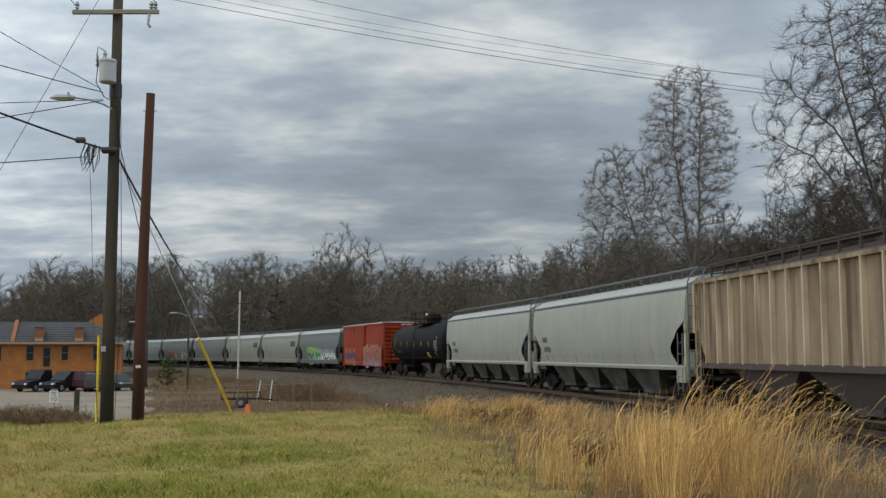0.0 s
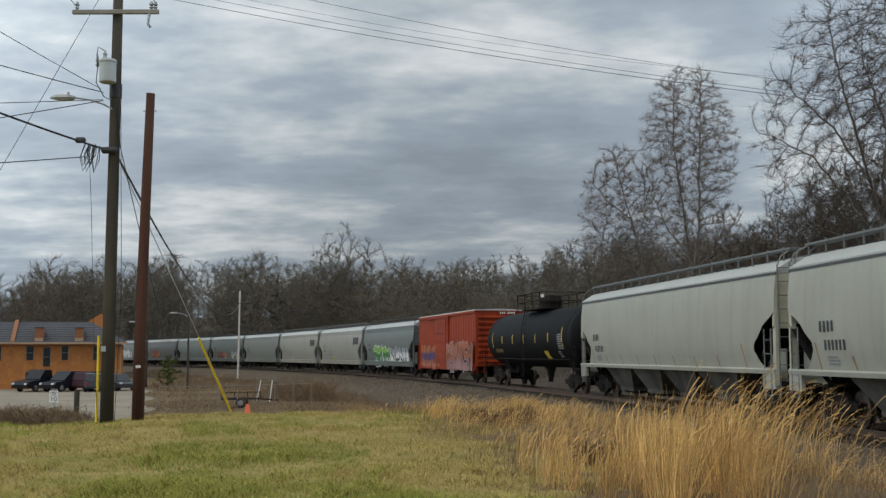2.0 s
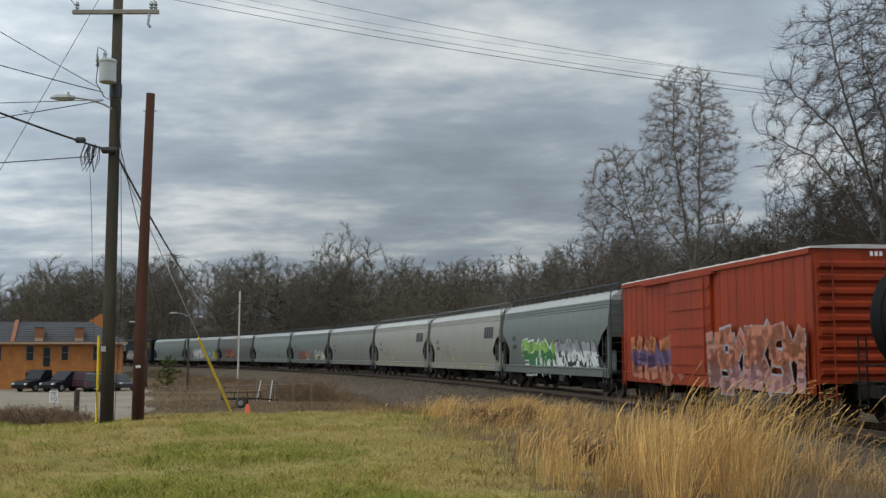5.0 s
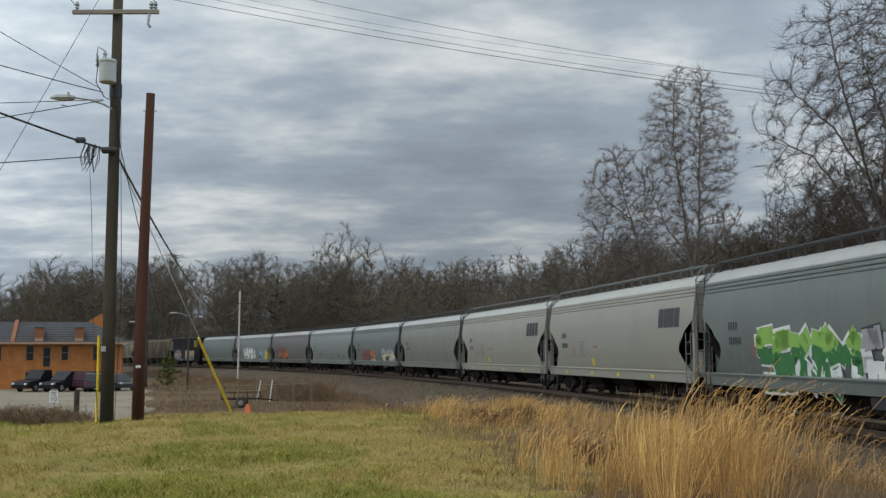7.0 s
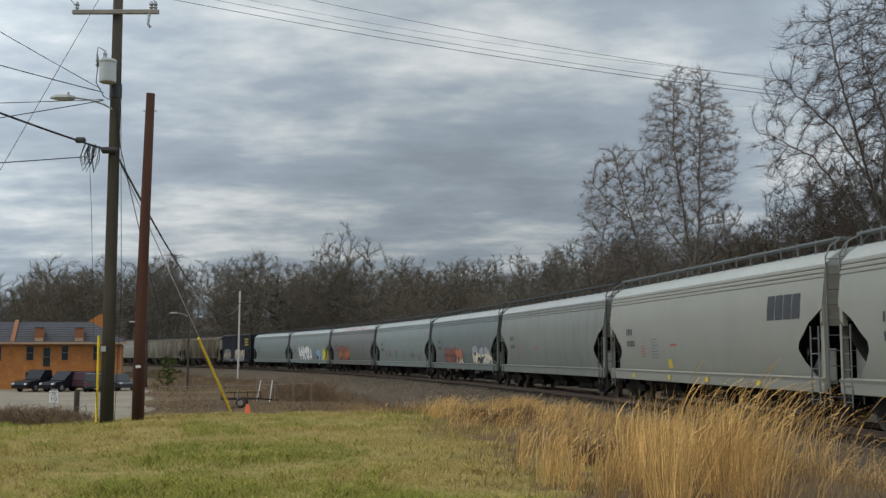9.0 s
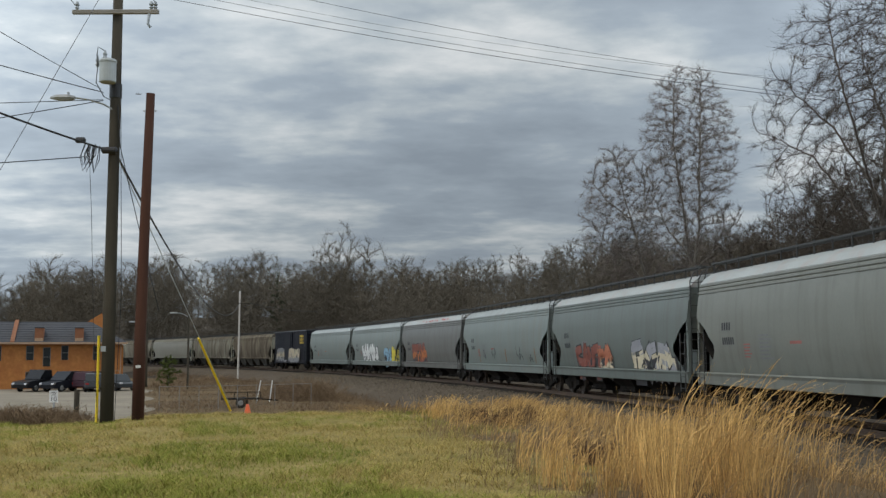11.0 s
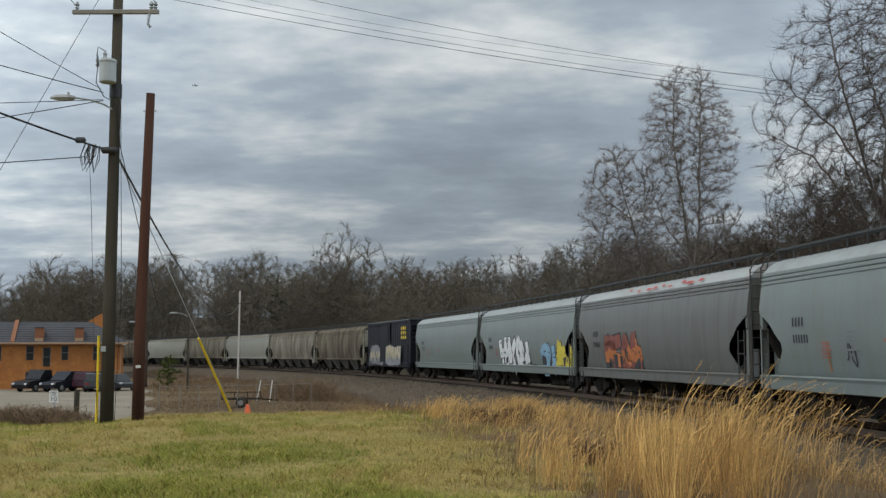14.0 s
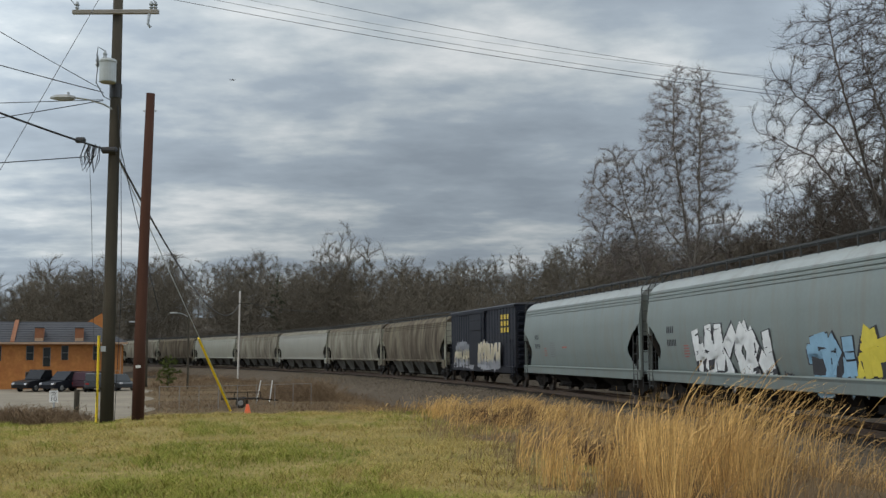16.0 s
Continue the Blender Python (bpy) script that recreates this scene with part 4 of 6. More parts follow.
def tubes(segs, n):
    """Tapered n-sided bars for rows of segments, as vertices and quads."""
    p, q = segs[:, 0:3], segs[:, 3:6]
    d = q - p
    d /= np.linalg.norm(d, axis=1, keepdims=True) + 1e-9
    ref = np.where(np.abs(d[:, 2:3]) > .9, np.array([[1., 0, 0]]), np.array([[0, 0, 1.]]))
    s = np.cross(d, ref)
    s /= np.linalg.norm(s, axis=1, keepdims=True) + 1e-9
    u = np.cross(d, s)
    a = np.arange(n) * 2 * math.pi / n
    ring = s[:, None, :] * np.cos(a)[None, :, None] + u[:, None, :] * np.sin(a)[None, :, None]
    v = np.concatenate([p[:, None, :] + ring * segs[:, 6][:, None, None], q[:, None, :] + ring * segs[:, 7][:, None, None]], 1).reshape(-1, 3)
    j = np.arange(n)
    f = np.stack([j, (j + 1) % n, (j + 1) % n + n, j + n], 1)
    f = (np.arange(len(segs))[:, None, None] * 2 * n + f[None]).reshape(-1, 4)
    return v, f


def blades(segs):
    """Flat twigs, two crossed at random, as vertices and quads."""
    p, q = segs[:, 0:3], segs[:, 3:6]
    d = q - p
    rnd = np.random.RandomState(5).normal(0, 1, d.shape)
    s = np.cross(d, rnd)
    s /= np.linalg.norm(s, axis=1, keepdims=True) + 1e-9
    a, b = s * segs[:, 6:7], s * segs[:, 7:8]
    v = np.stack([p - a, p + a, q + b, q - b], 1).reshape(-1, 3)
    return v, np.arange(len(v)).reshape(-1, 4)


def spikes(segs):
    """Flat twigs that run out to a point, as vertices and triangles."""
    p, q = segs[:, 0:3], segs[:, 3:6]
    d = q - p
    rnd = np.random.RandomState(6).normal(0, 1, d.shape)
    s = np.cross(d, rnd)
    s /= np.linalg.norm(s, axis=1, keepdims=True) + 1e-9
    v = np.stack([p - s * segs[:, 6:7], p + s * segs[:, 6:7], q], 1).reshape(-1, 3)
    return v, np.arange(len(v)).reshape(-1, 3)


def split_quads(f):
    return np.concatenate([f[:, [0, 1, 2]], f[:, [0, 2, 3]]])


def colonise(seed, stems, crowns, count, step, kill, tip=.012, power=2.45, jitter=.07, most=9000, lift=.06):
    """Grow branches from given stems towards points scattered through crown ellipsoids (x, y, z, rx, ry, rz, lowest).
    Returns rows of (x0, y0, z0, x1, y1, z1, r0, r1, children) of the branch pieces."""
    rnd = np.random.RandomState(seed)
    nodes, parent = [], []
    for k, stem in enumerate(stems):
        start = np.array(stem[0], float)
        if k:
            at = int(np.argmin([np.linalg.norm(p - start) for p in nodes]))
        else:
            nodes.append(start)
            parent.append(-1)
            at = 0
        for a, b in zip(stem, stem[1:]):
            a, b = np.array(a, float), np.array(b, float)
            n = max(1, int(np.linalg.norm(b - a) / step))
            for i in range(1, n + 1):
                nodes.append(a + (b - a) * i / n + rnd.normal(0, step * .09, 3))
                parent.append(at)
                at = len(nodes) - 1
    pts = []
    vol = [c[3] * c[4] * c[5] for c in crowns]
    for c, w in zip(crowns, vol):
        n = int(count * w / sum(vol))
        d = rnd.normal(0, 1, (n, 3))
        d /= np.linalg.norm(d, axis=1, keepdims=True)
        p = d * (rnd.rand(n, 1) ** .42) * np.array(c[3:6]) + np.array(c[:3])
        pts.append(p[p[:, 2] > c[6]])
    P = np.concatenate(pts)
    N = np.array(nodes)
    heading = N - N[np.maximum(parent, 0)]
    heading /= np.linalg.norm(heading, axis=1, keepdims=True) + 1e-9
    D = np.linalg.norm(P[:, None, :] - N[None], axis=2)
    near, dist = D.argmin(1), D.min(1)
    sprouts = np.zeros(most + 4000, int)
    for _ in range(170):
        if not len(P) or len(parent) > most:
            break
        u, inv = np.unique(near, return_inverse=True)
        acc = np.zeros((len(u), 3))
        v = P - N[near]
        v /= np.linalg.norm(v, axis=1, keepdims=True) + 1e-9
        np.add.at(acc, inv, v)
        acc /= np.linalg.norm(acc, axis=1, keepdims=True) + 1e-9
        acc = acc * .7 + heading[u] * .32 + np.array([0, 0, lift]) + rnd.normal(0, jitter, acc.shape)
        acc /= np.linalg.norm(acc, axis=1, keepdims=True) + 1e-9
        fresh = N[u] + acc * step
        base = len(N)
        N = np.concatenate([N, fresh])
        heading = np.concatenate([heading, acc])
        parent += u.tolist()
        D = np.linalg.norm(P[:, None, :] - fresh[None], axis=2)
        m, dm = D.argmin(1), D.min(1)
        better = dm < dist
        near, dist = np.where(better, m + base, near), np.where(better, dm, dist)
        sprouts[u] += 1
        live = (dist > kill) & (sprouts[near] < 3)
        P, near, dist = P[live], near[live], dist[live]
    par = np.array(parent)
    load, kids = np.zeros(len(N)), np.zeros(len(N))
    for i in range(len(N) - 1, -1, -1):
        if load[i] == 0:
            load[i] = tip ** power
        if par[i] >= 0:
            load[par[i]] += load[i]
            kids[par[i]] += 1
    r = load ** (1 / power)
    i = np.arange(1, len(N))
    return np.concatenate([N[par[i]], N[i], np.minimum(r[par[i]], r[i] * 1.25)[:, None], r[i][:, None], kids[i][:, None]], 1)


def twigs(segs, per, length, width, seed, thin, up=.25):
    """Fine shoots springing from the thin outer branches."""
    rnd = np.random.RandomState(seed)
    s = segs[segs[:, 6] < thin]
    s = np.repeat(s, per, 0)
    n = len(s)
    p = s[:, 0:3] + (s[:, 3:6] - s[:, 0:3]) * rnd.rand(n, 1)
    d = s[:, 3:6] - s[:, 0:3]
    d /= np.linalg.norm(d, axis=1, keepdims=True) + 1e-9
    d = d * .8 + rnd.normal(0, .55, (n, 3)) + np.array([0, 0, up])
    d /= np.linalg.norm(d, axis=1, keepdims=True) + 1e-9
    q = p + d * length * rnd.uniform(.35, 1, (n, 1))
    w = np.full((n, 1), width)
    return np.concatenate([p, q, w, w * .4, w * 0], 1)


def join_meshes(sets):
    V, F, off = [], [], 0
    for v, f in sets:
        V.append(v)
        F.append((split_quads(f) if f.shape[1] == 4 else f) + off)
        off += len(v)
    return np.concatenate(V), np.concatenate(F)


def bare_tree(name, label, at, seed, stems, crowns, count, step, kill, bark, twig, tip=.012, per=2, shoot=.7, thin_at=.03, group="bare trees", base=None, shoot_r=None):
    """A leafless tree: trunk and limbs in one mesh, the fine crown in another; stems and crowns are about its foot."""
    x, y = at
    z = float(ground_z(x, y)) if base is None else base
    t = thing(name, label, "tree", group, pose(x, y, z))
    segs = colonise(seed, stems, crowns, count, step, kill, tip)
    foot = segs[:, 2] < .5
    segs[foot, 6] *= 1.25
    r = segs[:, 6]
    thick, mid, thin = segs[r > .085], segs[(r <= .085) & (r > .03)], segs[r <= .03]
    v, f = join_meshes([tubes(thick, 9), tubes(mid, 5)])
    part("trunk", mesh_np("trunk", v, f, bark, True), bark, t)
    v, f = join_meshes([tubes(thin, 3), spikes(twigs(segs, per, shoot, shoot_r or tip * .8, seed, thin_at))])
    part("crown", mesh_np("crown", v, f, twig), twig, t)["kind"] = "stuff"
    return t


def wood_kinds():
    """Small stock of round-crowned leafless trees, 20 m tall, as vertices and triangles."""
    kinds = []
    for k in range(12):
        rnd = random.Random(400 + k)
        wide, low = rnd.uniform(3.4, 5.2), rnd.uniform(3.0, 6.5)
        crowns = [(rnd.uniform(-.6, .6), rnd.uniform(-.6, .6), 12.2, wide, wide, 7.6, low), (rnd.uniform(-2, 2), rnd.uniform(-2, 2), 9.5, wide * .8, wide * .8, 5, low)]
        stems = [[(0, 0, -1), (rnd.uniform(-.3, .3), 0, 5), (rnd.uniform(-.6, .6), rnd.uniform(-.5, .5), 11)]]
        segs = colonise(400 + k, stems, crowns, 330, .95, 1.15, .013, 2.4, .08, 430, .1)
        segs[:, 6:8] = np.maximum(segs[:, 6:8], .018)
        r = segs[:, 6]
        kinds.append(join_meshes([tubes(segs[r > .06], 3), spikes(segs[r <= .06]), spikes(twigs(segs, 13, 1.7, .023, k, .12, .3))]))
    return kinds


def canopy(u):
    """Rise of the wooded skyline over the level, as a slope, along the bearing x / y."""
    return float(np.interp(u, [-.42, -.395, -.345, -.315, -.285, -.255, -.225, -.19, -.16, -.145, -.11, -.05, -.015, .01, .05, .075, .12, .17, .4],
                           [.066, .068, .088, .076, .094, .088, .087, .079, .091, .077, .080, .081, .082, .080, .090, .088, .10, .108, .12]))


def build_trees():
    kinds = wood_kinds()
    bare_tree("sycamore_tree", "tall pale bare sycamore with a forked upright crown", (18.9, 85), 3,
              [[(0, 0, -.5), (-.1, 0, 5), (0, 0, 8.2), (-.5, .2, 13), (-1.1, .3, 18), (-1.0, .2, 22.5)], [(0, 0, 7.2), (.55, -.3, 11), (.7, -.3, 16), (1.0, -.2, 22.8)],
               [(0, 0, 8.2), (1.3, 0, 9.2), (2.6, .3, 11.5)], [(-.2, 0, 9.5), (-1.6, .2, 11.2), (-2.8, .4, 14)], [(0, 0, 6.8), (2.0, -.5, 7.2), (3.0, -.5, 8.4)]],
              [(0, 0, 17.6, 3.9, 3.6, 6.6, 9), (-.2, 0, 11.5, 4.3, 3.6, 4, 7.8)], 4200, .36, .5, BARK_PALE, TWIG_PALE, .011, 14, .95, .05)
    bare_tree("sycamore_tree", "pale bare sycamore with a trunk that leans towards the clearing", (17.0, 88), 8,
              [[(0, 0, -.5), (-.1, 0, 3), (-.9, 0, 7), (-1.7, 0, 11), (-2.6, .1, 14.5), (-3.2, .2, 17)], [(-1.0, 0, 7.5), (-2.6, -.3, 9.4), (-4.4, -.3, 11)],
               [(-1.7, 0, 11), (-.9, .3, 13.4), (-1.0, .4, 16)], [(-2.1, 0, 12.6), (-4, .2, 14.2), (-5.0, .2, 15.5)]],
              [(-3.1, 0, 13.5, 3.1, 3.0, 5.3, 8), (-2.6, 0, 9.6, 3.2, 2.6, 2.6, 6.8)], 2400, .36, .5, BARK_PALE, TWIG_PALE, .011, 14, .95, .05)
    bare_tree("oak_tree", "large bare oak with long arching limbs", (23.6, 60), 12,
              [[(0, 0, -.5), (.1, 0, 4), (0, 0, 7.5), (.3, 0, 12), (.9, .2, 17), (.8, .3, 21.5)], [(0, 0, 6.4), (-1.6, -.4, 8.0), (-4.2, -.7, 8.6), (-6.0, -.8, 8.5)],
               [(0, 0, 7.6), (-1.5, .3, 10.0), (-3.4, .5, 12.6), (-5.4, .6, 13.6)], [(.1, 0, 8.8), (-1.2, -.6, 13), (-2.4, -1.0, 17), (-2.9, -1.1, 20)],
               [(.2, 0, 9.5), (2.5, .5, 14), (4.2, .6, 19)], [(0, 0, 7.5), (3, -.8, 10.5), (6, -1, 13)], [(.1, 0, 10), (-1.8, 1.6, 14.4), (-4.0, 2.0, 16.6)]],
              [(1.0, 0, 13.6, 7.8, 6.5, 9.4, 7.0)], 5200, .4, .55, BARK_DARK, TWIG_OAK, .010, 9, 1.1, .05)
    bare_tree("oak_tree", "bare oak with wide dark branches on the bank", (31, 69), 14,
              [[(0, 0, -.5), (0, 0, 8), (.4, 0, 14), (0, 0, 21)], [(0, 0, 8), (-3, 0, 13), (-4.5, 0, 18)], [(0, 0, 9), (3, 0, 14), (5, 0, 18)]],
              [(0, 0, 15.5, 7.5, 7, 9, 7.5)], 2400, .55, .75, BARK_DARK, TWIG_OAK, .013, 6, 1.2, .06)
    t = thing("oak_tree", "broad round-crowned bare tree standing over the far woods", "tree", "bare trees", pose(-16.8, 190, float(ground_z(-16.8, 190))))
    wide = [(kinds[k][0] * np.array([.95, .95, .98 - .05 * i]) + np.array([dx, dy, 0]), kinds[k][1]) for i, (k, dx, dy) in enumerate(((2, 0, 0), (5, -3.2, 1), (7, 3.0, .6), (9, -1.2, -1.5), (4, 1.6, -1), (10, .4, 1.8)))]
    crown = part("crown", mesh_np("crown", *join_meshes(wide), TWIG), TWIG, t)
    crown.scale = (1.1, 1.1, 1.24)
    crown["kind"] = "stuff"
    part("trunk", Geo().tube([(0, 0, -1), (.1, 0, 4), (0, 0, 9)], .42, 10, .25), BARK_DARK, t)
    c = thing("cedar_tree", "small dark green cedar among the bare woods", "tree", "", pose(-29.6, 200, 2.0))
    segs = colonise(33, [[(0, 0, -1), (0, 0, 14)]], [(0, 0, 8.5, 1.5, 1.5, 6.2, 3)], 300, .5, .6, .02)
    part("trunk", mesh_np("trunk", *tubes(segs[segs[:, 6] > .06], 5), BARK_DARK), BARK_DARK, c)
    part("crown", mesh_np("crown", *spikes(twigs(segs, 7, .8, .06, 3, .2)), CEDAR), CEDAR, c)["kind"] = "stuff"
    b = thing("cedar_bush", "small green cedar bush in the brown scrub", "bush", "", pose(-24.4, 100, float(ground_z(-24.4, 100))))
    segs = colonise(35, [[(0, 0, -.2), (0, 0, 2.4)]], [(0, 0, 1.6, 1.0, 1.0, 1.5, .2)], 160, .25, .3, .01)
    part("stem", mesh_np("stem", *tubes(segs[segs[:, 6] > .02], 5), BARK_DARK), BARK_DARK, b)
    part("foliage", mesh_np("foliage", *spikes(twigs(segs, 20, .4, .03, 3, .2)), CEDAR_L), CEDAR_L, b)["kind"] = "stuff"
    vine = thing("vine_covered_tree", "dead twin-stemmed tree wrapped in dark vines", "tree", "", pose(22.6, 74, float(ground_z(22.6, 74))))
    segs = colonise(34, [[(0, 0, -.5), (-.2, 0, 6), (-.9, 0, 11.5)], [(0, 0, 4), (.6, 0, 8), (.9, .2, 11.8)]], [(0, 0, 10, 1.9, 1.7, 3.4, 6.5)], 260, .4, .55, .014)
    part("trunk", mesh_np("trunk", *tubes(segs, 5), BARK_DARK, True), BARK_DARK, vine)
    thick = segs[(segs[:, 6] > .05) & (segs[:, 2] > 2.5)]
    part("vines", mesh_np("vines", *spikes(twigs(np.concatenate([thick[:, :6], thick[:, 6:] * 0], 1), 26, .75, .018, 4, .2, -.1)), VINE), VINE, vine)["kind"] = "stuff"
    # understorey on the bank: a stock of shapes, each tree its own thing
    shared = {}
    rnd = random.Random(12)
    for i, (x, y, h) in enumerate(((20.6, 78, 9.5), (24.8, 72, 11), (27, 82, 13), (21.2, 90, 9), (29, 74, 13), (17.5, 104, 9), (34, 84, 15), (25, 94, 12), (27.5, 70, 11), (23.2, 84, 10), (31, 90, 14),
                                   (25.8, 78, 12), (28, 78, 12.5), (23.4, 69, 8), (27.8, 66, 10), (30.5, 82, 14), (24, 90, 11), (20.2, 98, 9), (14.5, 108, 8), (22.5, 104, 10), (19.0, 80, 6.5), (26, 64, 8), (11.5, 116, 8),
                                   (22.2, 76, 9), (25.2, 68, 9.5), (26.4, 74, 12), (24.2, 80, 11), (28.6, 84, 14), (30, 70, 12), (21.8, 82, 9), (23.6, 74, 9.5), (27.2, 62, 9), (29.5, 66, 11), (32, 76, 14),
                                   (26.6, 88, 12), (22.4, 94, 10), (33, 92, 15), (28.4, 96, 13), (24.6, 63, 7.5), (26.2, 58, 7), (28.2, 60, 8))):
        k = (i * 5) % 12
        if k not in shared:
            me = mesh_np("crown", *kinds[k], TWIG_D)
            shared[k] = me
        t = thing("understorey_tree", "dark slender bare tree on the bank", "tree", "bare trees", pose(x, y, float(ground_z(x, y)), 0, 0, i * 67 % 360))
        cr = part("crown", shared[k], TWIG_D, t)
        w = h / 19.5
        cr.scale = (w * rnd.uniform(1.0, 1.35), w * rnd.uniform(1.0, 1.35), w)
        cr["kind"] = "stuff"
    # far woods: one mesh
    rnd = np.random.RandomState(77)
    V, F, off = [], [], 0
    spots = []
    tries = 0
    while len(spots) < 385 and tries < 40000:
        tries += 1
        u, y = rnd.uniform(-.47, .47), rnd.uniform(112, 330)
        x = u * y
        q = float(lateral(x, y))
        if q < 9 or (y < 150 and u < -.1):
            continue
        if rnd.rand() > .35 + .65 * math.exp(-max(q - 12, 0) / 80):
            continue
        spots.append((x, y))
    extra = 0
    while extra < 70:
        y = rnd.uniform(150, 240)
        x = y * rnd.uniform(-.5, -.29)
        if float(lateral(x, y)) < -14:
            spots.append((x, y))
            extra += 1
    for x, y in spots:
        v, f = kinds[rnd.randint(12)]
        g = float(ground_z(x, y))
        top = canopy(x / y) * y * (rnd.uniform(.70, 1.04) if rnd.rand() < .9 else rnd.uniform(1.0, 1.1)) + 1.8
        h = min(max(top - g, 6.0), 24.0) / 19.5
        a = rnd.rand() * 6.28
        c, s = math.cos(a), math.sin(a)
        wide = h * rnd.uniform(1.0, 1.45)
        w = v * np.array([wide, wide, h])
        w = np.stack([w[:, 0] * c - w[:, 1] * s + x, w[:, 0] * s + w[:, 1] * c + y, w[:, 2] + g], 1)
        V.append(w)
        F.append(f + off)
        off += len(w)
    ob = new("far_woods", mesh_np("far_woods", np.concatenate(V), np.concatenate(F), TWIG))
    tagged(ob, "brown-grey bare winter woods beyond the railway", "woods", kind="stuff")


build_trees()


# ---- grass ----
def grass_blades(pts, hmin, hmax, wid, lean, seed, bend=.35):
    """Two-step leaning blades at rows of (x, y, z): vertices and quads."""
    rnd = np.random.RandomState(seed)
    n = len(pts)
    h = rnd.uniform(hmin, hmax, n)
    a = rnd.uniform(0, 2 * math.pi, n)
    d = np.stack([np.cos(a), np.sin(a), np.zeros(n)], 1)
    side = np.stack([-np.sin(a * 1.7), np.cos(a * 1.7), np.zeros(n)], 1) * wid / 2
    L = rnd.uniform(.2, 1, n)[:, None] * lean
    up = np.array([[0, 0, 1.]])
    mid = pts + up * (h * .55)[:, None] + d * L * (h * .35)[:, None]
    tip = pts + up * (h * rnd.uniform(.75, 1, n))[:, None] + d * L * h[:, None]
    v = np.stack([pts - side, pts + side, mid + side * .8, mid - side * .8, tip], 1).reshape(-1, 3)
    k = np.arange(n)[:, None] * 5
    f = np.concatenate([k + np.array([[0, 1, 2]]), k + np.array([[0, 2, 3]]), k + np.array([[3, 2, 4]])], 0)
    return v, f


GRASS_G = mat("green_turf_blade", (0.15, 0.175, 0.028), .8, spec=.08, alt=(0.25, 0.245, 0.052), scale=.5, amount=.9, fine_amount=0, bump=0, island=.35)
GRASS_T = mat("dry_turf_blade", (0.37, 0.285, 0.10), .85, spec=.08, alt=(0.31, 0.235, 0.08), scale=.5, amount=.9, fine_amount=0, bump=0, island=.35)
SEDGE = mat("golden_broom_sedge", (0.66, 0.43, 0.165), .8, spec=.08, alt=(0.36, 0.205, 0.078), scale=1.2, amount=.8, fine_amount=0, bump=0, island=.5)
SEDGE_D = mat("brown_dead_stalks", (0.27, 0.185, 0.105), .9, spec=.08, alt=(0.13, 0.09, 0.06), scale=1.0, amount=.8, fine_amount=0, bump=0, island=.35)


def value_noise(x, y, seed):
    """Smooth random field between 0 and 1."""
    out = np.zeros_like(x)
    for k in range(5):
        r = np.random.RandomState(seed + k)
        a, b, p = r.uniform(.5, 1.3, 8), r.uniform(0, 6.28, 8), r.uniform(0, 6.28, 8)
        for i in range(8):
            u = x * np.cos(b[i]) + y * np.sin(b[i])
            w = y * np.cos(b[i]) - x * np.sin(b[i])
            out += np.sin(u * a[i] * 1.8 ** k + p[i] + 1.6 * np.sin(w * a[i] * 1.8 ** k * .7 + p[i] * 2)) / 1.35 ** k
    return 1 / (1 + np.exp(-out * .4))


def build_grass():
    rnd = np.random.RandomState(4)
    n = 330000
    y = 10.3 + 24 * rnd.rand(n) ** 1.35
    x = (rnd.rand(n) * .92 - .46) * (y + 1)
    q = lateral(x, y)
    keep = (q < -9.9 - 2.2 * value_noise(x * 2, y, 3)) & (y < 34.5)
    x, y = x[keep], y[keep]
    f = value_noise(x * .8, y * .5, 10)
    fine = value_noise(x * 3.2, y * 2.0, 60)
    tuft = value_noise(x * 2.3, y * 1.7, 40)
    green = rnd.rand(len(x)) < np.clip((f - .5) * 2.6 + (fine - .5) * 1.6 + .34, .05, .85)
    keep = rnd.rand(len(x)) < .28 + .72 * tuft
    x, y, f, tuft, green = x[keep], y[keep], f[keep], tuft[keep], green[keep]
    pts = np.stack([x, y, ground_z(x, y)], 1)
    tall = .35 + 1.5 * np.clip(tuft - .25, 0, 1)
    v, fa = grass_blades(pts[green], .035 * tall[green], .14 * tall[green], .0075, 2.0, 1)
    tagged(new("lawn_grass", mesh_np("lawn_grass", v, fa, GRASS_G)), "short patchy green grass on the bank", "grass", kind="stuff")
    v, fa = grass_blades(pts[~green], .03 * tall[~green], .12 * tall[~green], .0075, 2.4, 2)
    tagged(new("dry_lawn_grass", mesh_np("dry_lawn_grass", v, fa, GRASS_T)), "short dry straw-coloured grass on the bank", "grass", kind="stuff")


